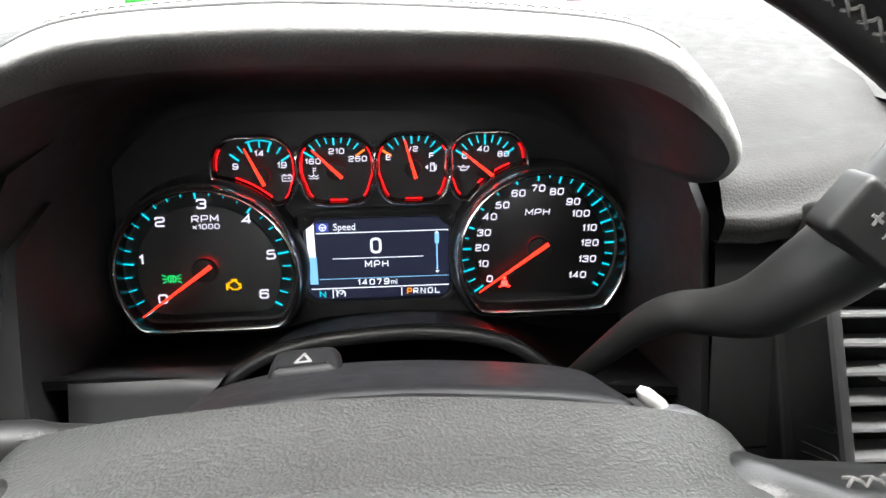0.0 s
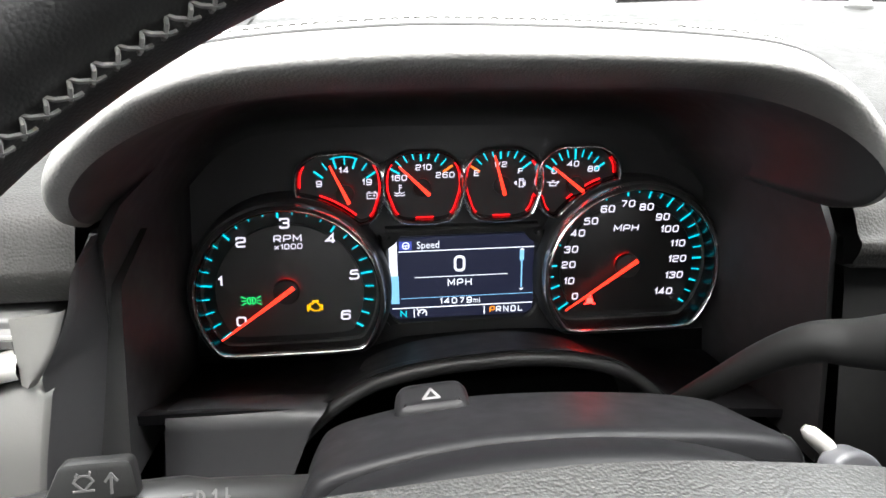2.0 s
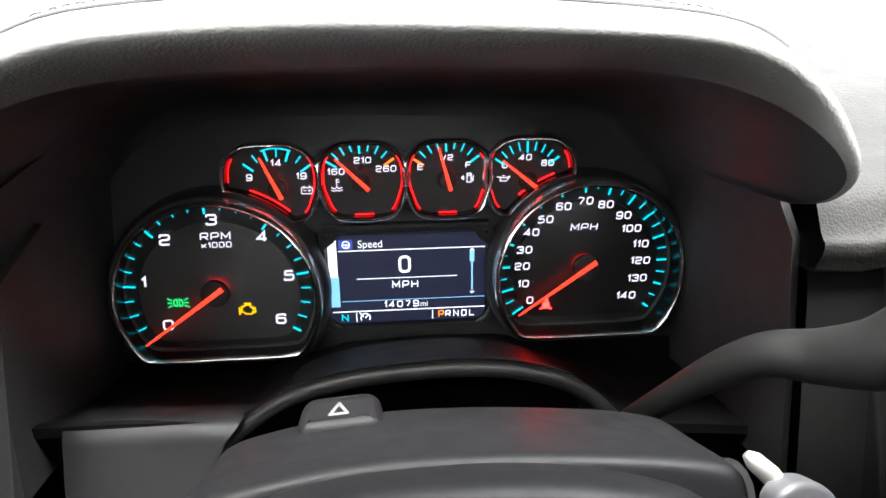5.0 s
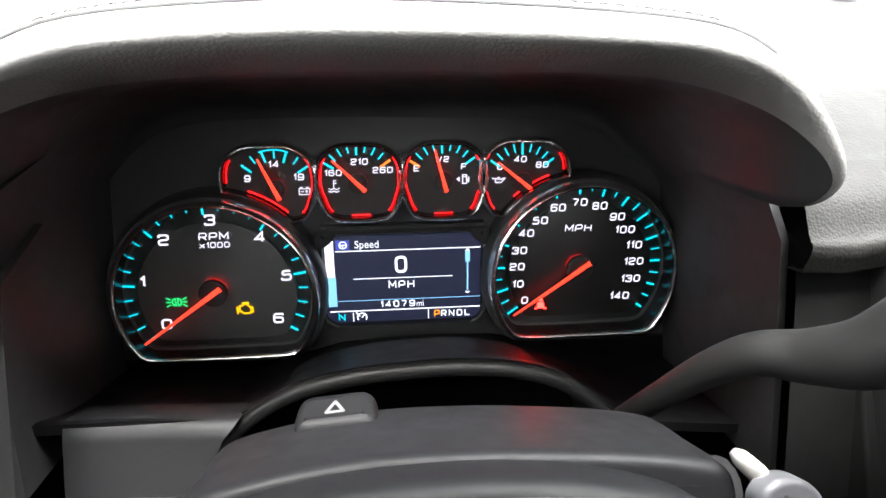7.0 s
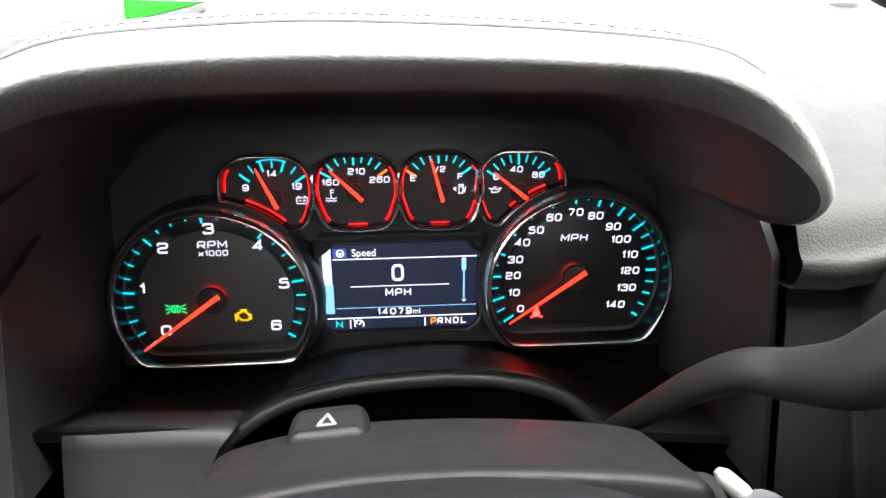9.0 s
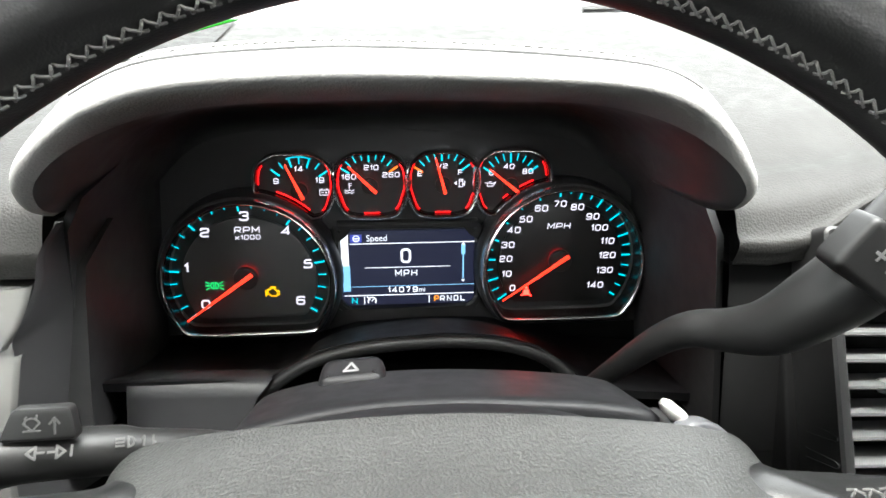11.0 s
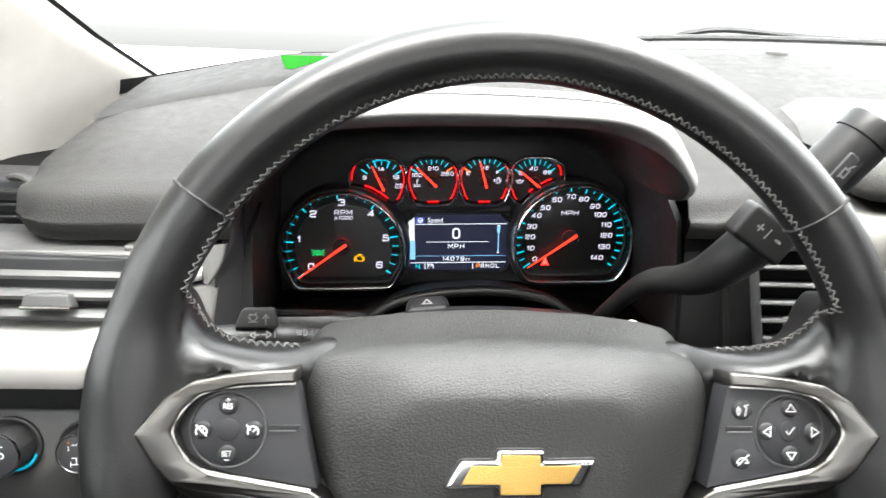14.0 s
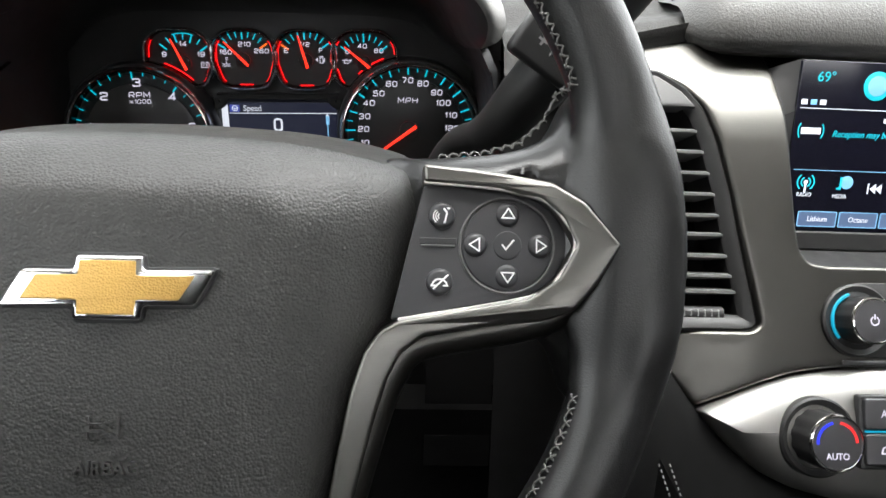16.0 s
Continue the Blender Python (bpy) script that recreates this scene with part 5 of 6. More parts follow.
    part("pump_symbol", strokes([[(x - 0.0008, y - 0.0025), (x - 0.0008, y + 0.0025), (x + 0.0015, y + 0.0025), (x + 0.0015, y - 0.0025), (x - 0.0012, y - 0.0025)], [(x + 0.0015, y + 0.0005), (x + 0.0026, y - 0.0018), (x + 0.0028, y + 0.0012)], [(x - 0.004, y), (x - 0.0028, y + 0.001), (x - 0.0028, y - 0.001), (x - 0.004, y)], [(x - 0.0002, y + 0.0014), (x + 0.001, y + 0.0014)]], 0.0006, 0.0001), WHITE_L, g)
    g = oil = small_gauge("oil_gauge", "small oil pressure gauge with red rim light", c, at(70.0, 910.2), (0.0255, 0.0215), at(69.4, 907.1),
                    [("0", (55.8, 915.6), 0.0055), ("40", (67.5, 920.2), 0.0055), ("80", (80.6, 917.2), 0.0055)], 146, 36, 9, (0, 4, 8), 141, (), at(109, 851))
    x, y = at(55.2, 908.0)
    part("oil_symbol", strokes([[(x - 0.0035, y + 0.001), (x - 0.0018, y + 0.0008), (x - 0.0018, y - 0.0014), (x + 0.0018, y - 0.0014), (x + 0.0038, y + 0.0012), (x + 0.0015, y + 0.0004), (x - 0.0018, y + 0.0008)], [(x - 0.0005, y + 0.0016), (x + 0.0007, y + 0.0016)]], 0.0006, 0.0001), WHITE_L, g)
    for gauge, (cx, cy), a0, a1 in ((volts, at(-107.5, 838.5), 70, 48), (oil, at(109, 851), 110, 131)):
        part("rim_light", tube([(x, y, 0.0008) for x, y in arc(cx, cy, 0.0652, a0, a1, 16)], 0.0005, 6), RIM_L, gauge, "thin red rim light")
    # driver screen
    x0, y0 = at(0.6, 846.0)
    w, h = 0.0470, 0.0272
    frame_o = rounded([(x0 - w - 0.008, y0 - h - 0.0075), (x0 + w + 0.009, y0 - h - 0.0075), (x0 + w + 0.006, y0 + h + 0.008), (x0 - w - 0.005, y0 + h + 0.008)], 0.004)
    part("screen_frame", sweep(offset(frame_o, -0.0065), [(0.0065, -0.008), (0.0060, -0.0022), (0.0045, -0.0012), (0.0015, -0.0016), (0.0, -0.0048), (0, -0.008)]), BLACK, c, "black screen frame")
    lcd = part("driver_screen", box(x0 - w, x0 + w, y0 - h, y0 + h, -0.008, -0.0046, 0.0003), SCREEN_B, c, "dark blue lit driver screen")

    def q(u, v):
        return x0 + (u - 0.5) * 2 * w, y0 + (0.5 - v) * 2 * h

    def bar(name, u0, v0, u1, v1, m, z=-0.0046):
        (a, b), (d, e) = q(u0, v0), q(u1, v1)
        return part(name, pillow([(a, e), (d, e), (d, b), (a, b)], z, z + 0.0002, 0.00004, 1), m, lcd)

    bar("lit_bar", 0.01, 0.03, 0.065, 0.45, SCREEN_W)
    bar("lit_bar", 0.015, 0.45, 0.07, 0.80, SCREEN_SKY)
    bar("icon_tile", 0.08, 0.03, 0.165, 0.135, SCREEN_BLUE)
    cx, cy = q(0.125, 0.082)
    part("wheel_symbol", strokes([arc(cx, cy, 0.0021, 0, 360, 16), [(cx - 0.002, cy), (cx + 0.002, cy)], [(cx, cy), (cx, cy - 0.002)]], 0.0006, -0.0044), SCREEN_W, lcd)
    part("screen_letters", lettering("Speed", 0.0066, *q(0.275, 0.085), -0.0045, 0.92), SCREEN_W, lcd)
    bar("screen_line", 0.075, 0.148, 1.0, 0.160, SCREEN_W)
    part("screen_digit", dial_text("0", 0.0108, 0.0074, *q(0.487, 0.325), -0.0045, 0.15), SCREEN_W, lcd)
    bar("screen_line", 0.18, 0.475, 0.82, 0.485, SCREEN_W)
    part("screen_letters", dial_text("MPH", 0.0049, 0.0042, *q(0.487, 0.56), -0.0045, 0.15, 0, 0.3), SCREEN_W, lcd)
    bar("screen_line", 0.08, 0.735, 1.0, 0.742, SCREEN_SKY)
    part("screen_letters", dial_text("14079", 0.0043, 0.0036, *q(0.46, 0.79), -0.0045, 0.17, 0, 0.35), SCREEN_W, lcd)
    part("screen_letters", lettering("mi", 0.0054, *q(0.605, 0.800), -0.0045, 0.9), SCREEN_W, lcd)
    bar("screen_line", 0.02, 0.855, 1.0, 0.868, SCREEN_W)
    part("compass_letter", dial_text("N", 0.0046, 0.0042, *q(0.095, 0.93), -0.0045, 0.18), SCREEN_T, lcd)
    bar("screen_divider", 0.165, 0.88, 0.172, 0.99, SCREEN_W)
    part("cruise_symbol", icon_cruise(*q(0.225, 0.93), 0.0056, -0.0045), SCREEN_W, lcd)
    bar("screen_divider", 0.655, 0.88, 0.662, 0.99, SCREEN_W)
    part("gear_letter", dial_text("P", 0.0047, 0.0037, *q(0.715, 0.93), -0.0045, 0.18), SCREEN_O, lcd)
    part("gear_letters", dial_text("RNDL", 0.0043, 0.0035, *q(0.838, 0.93), -0.0045, 0.17, 0, 0.4), SCREEN_W, lcd)
    bar("scroll_line", 0.912, 0.20, 0.922, 0.66, SCREEN_SKY)
    bar("scroll_thumb", 0.902, 0.19, 0.932, 0.32, SCREEN_SKY)
    for v, s in ((0.185, 1), (0.68, -1)):
        cx, cy = q(0.917, v)
        part("scroll_arrow", pillow([(cx - 0.0016, cy - 0.0004 * s), (cx + 0.0016, cy - 0.0004 * s), (cx, cy + 0.0012 * s)][::s], -0.0046, -0.0044, 0.00004, 1), SCREEN_W, lcd)
    return c


build_cluster()

# ---- left of the wheel: air vent, silver strip, switch panel ----
LEFT = pose(-0.0065, 0.012, -0.004)


def knob_on(parent_name, label, category, m, r_base, r, depth, ring_arc, symbol):
    k = thing(parent_name, label, category, m)
    part("socket", sweep(arc(0, 0, r_base, 0, 351, 39), [(0.0015, -0.004), (0.0012, 0.001), (0, 0.0018), (-0.003, 0.0006), (-0.004, -0.004)]), BLACK, k, "black socket ring")
    if ring_arc:
        part("light_ring", tube([(x, y, 0.0015) for x, y in arc(0, 0, r + 0.0022, *ring_arc, 20)], 0.0010, 6), RING_L, k, "teal light ring")
    n = 48
    o = [((r - (0.0006 if i % 4 < 2 else 0)) * math.cos(i * 2 * math.pi / n), (r - (0.0006 if i % 4 < 2 else 0)) * math.sin(i * 2 * math.pi / n)) for i in range(n)]
    part("grip", pillow(o, -0.002, depth, 0.0012, 2), BLACK, k, "ribbed black grip")
    part("chrome_ring", sweep(arc(0, 0, r - 0.0010, 0, 351, 39), [(0.0006, depth - 0.0006), (0.0004, depth + 0.0006), (-0.0004, depth + 0.0008), (-0.0010, depth - 0.0004)]), CHROME, k)
    part("face", disc(0, 0, r - 0.0018, depth - 0.001, depth + 0.0004, 0.0002, 32), PODM, k)
    for name, bm, m2 in symbol(depth + 0.0004):
        part(name, bm, m2, k)
    return k


def build_left_dash():
    # vent
    v = thing("left_air_vent", "grey slatted air vent with a chrome tab", "air vent", LEFT)
    part("vent_housing", box(-0.42, -0.205, 0.26, 0.34, 0.815, 0.877, 0.003), MATTE, v)
    for z, y, end in ((0.862, 0.256, -0.213), (0.8485, 0.251, -0.229), (0.835, 0.246, -0.240)):
        rows = [[(x, yy + 0.05 * (x + 0.29) ** 2, zz) for yy, zz in ((y + 0.022, z + 0.005), (y + 0.002, z + 0.0045), (y - 0.001, z + 0.002), (y - 0.0005, z - 0.001), (y + 0.022, z - 0.0005))] for x in np.linspace(-0.42, end, 8)]
        part("slat", loft(rows)[0], SLAT, v)
    rows = [[(x, y, z) for y, z in ((0.30, 0.882), (0.266, 0.880), (0.2625, 0.876), (0.263, 0.8725), (0.28, 0.872))] for x in (-0.42, -0.3, -0.186)]
    part("vent_brow", loft(rows)[0], GREYP, v)
    part("vent_lip", tube([(-0.42, 0.2625, 0.8795), (-0.3, 0.2615, 0.8795), (-0.187, 0.258, 0.8795)], 0.0011, 6), PANEL, v, "pale upper lip of the vent")
    part("vent_back", box(-0.245, -0.18, 0.266, 0.30, 0.845, 0.884, 0.002), GREYP, v)
    for x in (-0.210, -0.199, -0.1875):
        part("vent_fin", box(x - 0.0011, x + 0.0011, 0.258, 0.268, 0.862, 0.879, 0.0004), RUBBER, v)
    t = part("tab", pillow(rounded(mm([(-17.5, -5), (17.5, -5), (15, 5), (-15, 5)]), 0.002, 3), -0.006, 0.006, 0.002, 3), GREYP, v, "grey tab with chrome edge")
    t.matrix_basis = face_frame((-0.291, 0.2475, 0.8485), (0, 0.35, 1))
    part("tab_edge", tube([(-0.017, -0.0052, 0.0055), (0.017, -0.0052, 0.0055)], 0.0016, 8), CHROME, t)
    # silver strip
    s = thing("silver_strip", "bright silver dash strip", "dash trim", LEFT, kind="structure")
    rows = []
    for x in np.linspace(-0.45, -0.248, 10):
        lift = 0.006 * max(0, (x + 0.275) / 0.027) ** 2
        rows.append([(x, y, z + lift) for y, z in ((0.27, 0.827), (0.243, 0.8255), (0.238, 0.8225), (0.230, 0.808), (0.2265, 0.795), (0.2275, 0.789), (0.25, 0.787))])
    part("strip_panel", loft(rows)[0], BRIGHT, s)
    # its tapered end sweeping up beside the vent
    edge = spline([(-0.252, 0.7935, 0.8275), (-0.240, 0.818, 0.836), (-0.228, 0.834, 0.8475), (-0.217, 0.8455, 0.858), (-0.205, 0.8555, 0.8675), (-0.194, 0.862, 0.8715), (-0.1845, 0.864, 0.873)], 5)
    rows = []
    for i, q in enumerate(edge):
        y = float(np.interp(q.x, [-0.252, -0.235, -0.205, -0.184], [0.2345, 0.243, 0.2485, 0.251]))
        lo, hi = q.y, q.z
        rows.append([(q.x, y + 0.02, hi), (q.x, y + 0.003, hi), (q.x, y + 0.0006, hi - 0.12 * (hi - lo)), (q.x, y - 0.0006, (lo + hi) / 2), (q.x, y + 0.0006, lo + 0.12 * (hi - lo)), (q.x, y + 0.003, lo), (q.x, y + 0.02, lo)])
    part("strip_tip", loft(rows)[0], BRIGHT, s, "bright silver tip curving up beside the vent")
    rows = [[(x, y, z) for y, z in ((0.27, 0.789), (0.236, 0.788), (0.233, 0.778), (0.236, 0.768), (0.27, 0.766))] for x in np.linspace(-0.45, -0.25, 5)]
    part("strip_underside", loft(rows)[0], BLACK, s)
    part("strip_end", tube([(-0.252, 0.245, 0.766), (-0.247, 0.243, 0.785), (-0.243, 0.25, 0.808), (-0.240, 0.262, 0.832)], 0.006, 8), BLACK, s)
    # grey end panel beside the vent and the panel under the sweeping tip
    n = thing("dash_end_panel", "grey moulded dash panel beside the cluster", "dash panel", LEFT, kind="structure")
    right = spline([(-0.1675, 0.2565, 0.8905), (-0.170, 0.2525, 0.880), (-0.1735, 0.2495, 0.871), (-0.1785, 0.2485, 0.8625)], 4)
    rows = [[(-0.1845, 0.2525, q.z - 0.0005), (-0.1845 + (q.x + 0.1845) * 0.5, 0.5 * (0.2515 + q.y), q.z), (q.x - 0.002, q.y + 0.0004, q.z), (q.x - 0.0005, q.y + 0.0016, q.z), (q.x, q.y + 0.004, q.z)] for q in right]
    part("end_panel", loft(rows)[0], PANEL, n, "", 70)
    low = [(p.x, p.y) for p in spline([(x, lo, 0) for x, lo in ((-0.252, 0.786), (-0.240, 0.8135), (-0.228, 0.8305), (-0.217, 0.842), (-0.205, 0.852), (-0.194, 0.8585), (-0.185, 0.8605), (-0.1795, 0.8600), (-0.1768, 0.857))], 4)]
    rows = []
    for x, top in low:
        y = float(np.interp(x, [-0.252, -0.235, -0.205, -0.17], [0.241, 0.2475, 0.2515, 0.2525]))
        rows.append([(x, y + 0.012, top + 0.0015), (x, y + 0.0015, top), (x, y, top - 0.002), (x - 0.08 * (top - 0.80), y - 0.003, 0.80 + 0.5 * (top - 0.80)), (x - 0.16 * (top - 0.80), y - 0.006, 0.795), (x - 0.16 * (top - 0.80), y - 0.007, 0.768)])
    last = rows[-1]
    rows.append([(x + 0.0012, y + 0.003, z) for x, y, z in last])
    part("under_panel", loft(rows)[0], PANEL, n, "", 70)
    edge = spline([(-0.1857, 0.2475, 0.766), (-0.1857, 0.2485, 0.795), (-0.1812, 0.2515, 0.8285), (-0.1776, 0.2540, 0.8555), (-0.1766, 0.2530, 0.8650), (-0.1728, 0.2540, 0.8725), (-0.1693, 0.2570, 0.8810), (-0.1668, 0.2610, 0.8910), (-0.1655, 0.2660, 0.9040), (-0.1600, 0.2740, 0.9160)], 4)
    rows = [[(q.x, q.y, q.z), (q.x + 0.0016, q.y + 0.004, q.z), (q.x * 0.6 - 0.0664, q.y * 0.6 + 0.1136, q.z), (-0.1630, 0.2870, q.z)] for q in edge]
    part("return_wall", loft(rows)[0], RECESS, n, "smooth black return beside the cluster", 70)
    # panel with knobs
    p = thing("switch_panel", "dark grey lower dash panel with two rotary switches", "dash panel", LEFT, kind="structure")
    rows = [[(x, y, z) for y, z in ((0.27, 0.7665), (0.243, 0.7655), (0.239, 0.762), (0.2255, 0.70), (0.227, 0.6945), (0.25, 0.69))] for x in (-0.45, -0.35, -0.25, -0.215, -0.2125)]
    part("panel_face", loft(rows)[0], GREYP, p)
    part("panel_side", loft([[(-0.2125, y, z) for y, z in ((0.243, 0.7655), (0.239, 0.762), (0.2255, 0.70))], [(-0.2105, y + 0.03, z) for y, z in ((0.243, 0.7655), (0.239, 0.762), (0.2255, 0.70))]])[0], GREYP, p)
    # lower black parts and knee tray
    k = thing("knee_bolster", "black lower dash with a grey tray edge", "dash panel", LEFT, kind="structure")
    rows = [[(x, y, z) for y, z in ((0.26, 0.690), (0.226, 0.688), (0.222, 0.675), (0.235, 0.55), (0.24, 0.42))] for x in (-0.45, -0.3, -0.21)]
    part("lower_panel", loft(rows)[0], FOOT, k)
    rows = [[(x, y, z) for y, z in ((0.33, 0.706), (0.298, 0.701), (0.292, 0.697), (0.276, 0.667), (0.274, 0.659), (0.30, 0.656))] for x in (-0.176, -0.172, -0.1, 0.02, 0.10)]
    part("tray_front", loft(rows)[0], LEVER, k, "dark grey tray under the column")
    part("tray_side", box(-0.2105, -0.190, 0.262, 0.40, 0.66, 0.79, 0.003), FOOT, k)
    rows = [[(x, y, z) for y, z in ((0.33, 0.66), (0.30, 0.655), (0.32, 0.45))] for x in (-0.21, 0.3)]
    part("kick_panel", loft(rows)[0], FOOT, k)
    # side vent and its curved trim at the door corner
    q = thing("corner_air_vent", "black corner air vent with a grey curved surround", "air vent", LEFT)
    part("surround", tube(spline([(-0.335, 0.33, 0.905), (-0.36, 0.36, 0.909), (-0.39, 0.385, 0.904), (-0.42, 0.39, 0.885), (-0.44, 0.38, 0.85)], 5), 0.0035, 8), GREYP, q)
    part("vent_body", box(-0.46, -0.345, 0.38, 0.44, 0.86, 0.905, 0.004), MATTE, q)
    for z in (0.872, 0.883, 0.894):
        part("slat", box(-0.44, -0.35, 0.368, 0.385, z, z + 0.0025, 0.0008), BLACK, q)
    # rotary switches
    up = (0, 0.21, 1)

    def four(z):
        bm = strokes([[(-0.004, -0.006), (-0.004, -0.0095)], [(0.004, -0.006), (0.004, -0.0095)], [(-0.004, -0.0078), (0.004, -0.0078)], [(0, -0.003), (0, -0.0078)], [(-0.003, -0.003), (0.003, -0.003)]], 0.0007, z)
        return [("axle_symbol", bm, PRINT), ("switch_letters", lettering("4", 0.0042, 0.0048, 0.0045, z, bm=lettering("2", 0.0042, -0.0055, 0.004, z, bm=lettering("AUTO", 0.0022, 0, 0.0068, z))), PRINT), ("mode_dot", disc(-0.0052, 0.0085, 0.0007, z, z + 0.0002, 0.00005, 8), SCREEN_O)]

    def lamp(z):
        bm = strokes([arc(0.0028, 0, 0.002, -90, 90, 6) + [(0.0028, 0.002)], [(0.0005, 0.0012), (0.0018, 0.0012)], [(0.0005, 0), (0.0018, 0)], [(0.0005, -0.0012), (0.0018, -0.0012)], arc(-0.001, -0.0085, 0.0013, 0, 360, 10), [(-0.007, 0.0055), (-0.0035, 0.0068)], [(-0.0015, 0.0066), (0.004, 0.0066)], [(-0.009, 0.001), (-0.0075, 0.0015)]], 0.0007, z)
        return [("lamp_symbols", bm, PRINT)]

    knob_on("drive_mode_switch", "black rotary drive mode switch with a teal ring", "rotary switch", LEFT @ face_frame((-0.2735, 0.2325, 0.7385), up), 0.0185, 0.0150, 0.014, (-60, 70), four)
    knob_on("headlamp_switch", "black rotary headlamp switch with a teal ring", "rotary switch", LEFT @ face_frame((-0.3265, 0.2325, 0.7385), up), 0.0205, 0.0165, 0.018, (-150, -20), lamp)


build_left_dash()


# ---- centre stack ----
STACK = face_frame((0, 0.2105, 0.762), (0, 0.42, 1))
MID = 436


def both(left):
    """A closed outline from its left half."""
    return mm(left + [(2 * MID - x, y) for x, y in left[::-1]])


def plate(outline, z0, z1, r, steps, step):
    """A plate like a pillow, its front an even net of triangles that can be bent."""
    rows = [[(x, y, z0) for x, y in outline]]
    for i in range(steps + 1):
        a = i / steps * math.pi / 2
        rows.append([(p[0], p[1], z1 - r + r * math.sin(a)) for p in offset(outline, -r * (1 - math.cos(a)))])
    bm, v = loft(rows, ring=True)
    ring = [Vector((q.co.x, q.co.y)) for q in v[-1]]
    n = len(ring)
    xs, ys = [q.x for q in ring], [q.y for q in ring]
    net = [Vector((x, y + (0.5 * step if k % 2 else 0))) for k, x in enumerate(np.arange(min(xs), max(xs), step * 0.87)) for y in np.arange(min(ys), max(ys), step)]
    net = [q for q in net if min((q - w).length for w in ring) > 0.35 * step]
    pts, _, tris, _, _, _ = delaunay_2d_cdt(ring + net, [], [list(range(n))], 1, 1e-7)
    made = {}
    for k, q in enumerate(pts):
        made[k] = v[-1][k] if k < n and (q - ring[k]).length < 1e-6 else None
    for t in tris:
        for k in t:
            if made[k] is None:
                made[k] = bm.verts.new((pts[k].x, pts[k].y, z1))
        try:
            bm.faces.new([made[k] for k in t])
        except ValueError:
            pass
    return bm


def bulge(outline, ridge, rise):
    """A boat-shaped bulge that swells from its outline to a lengthwise ridge."""
    rows = [[(x, y, -0.02) for x, y in outline]]
    for i in range(13):
        a = i / 12 * radians(86)
        k = math.cos(a)
        rows.append([(MID / 1000 + (x - MID / 1000) * (1 - 0.13 * (1 - k)), ridge + (y - ridge) * k, -0.004 + rise * math.sin(a) ** 0.85) for x, y in outline])
    bm, v = loft(rows, ring=True)
    for t in tessellate_polygon([[Vector((q.co.x, q.co.y, 0)) for q in v[-1]]]):
        try:
            bm.faces.new([v[-1][k] for k in t])
        except ValueError:
            pass
    return bm


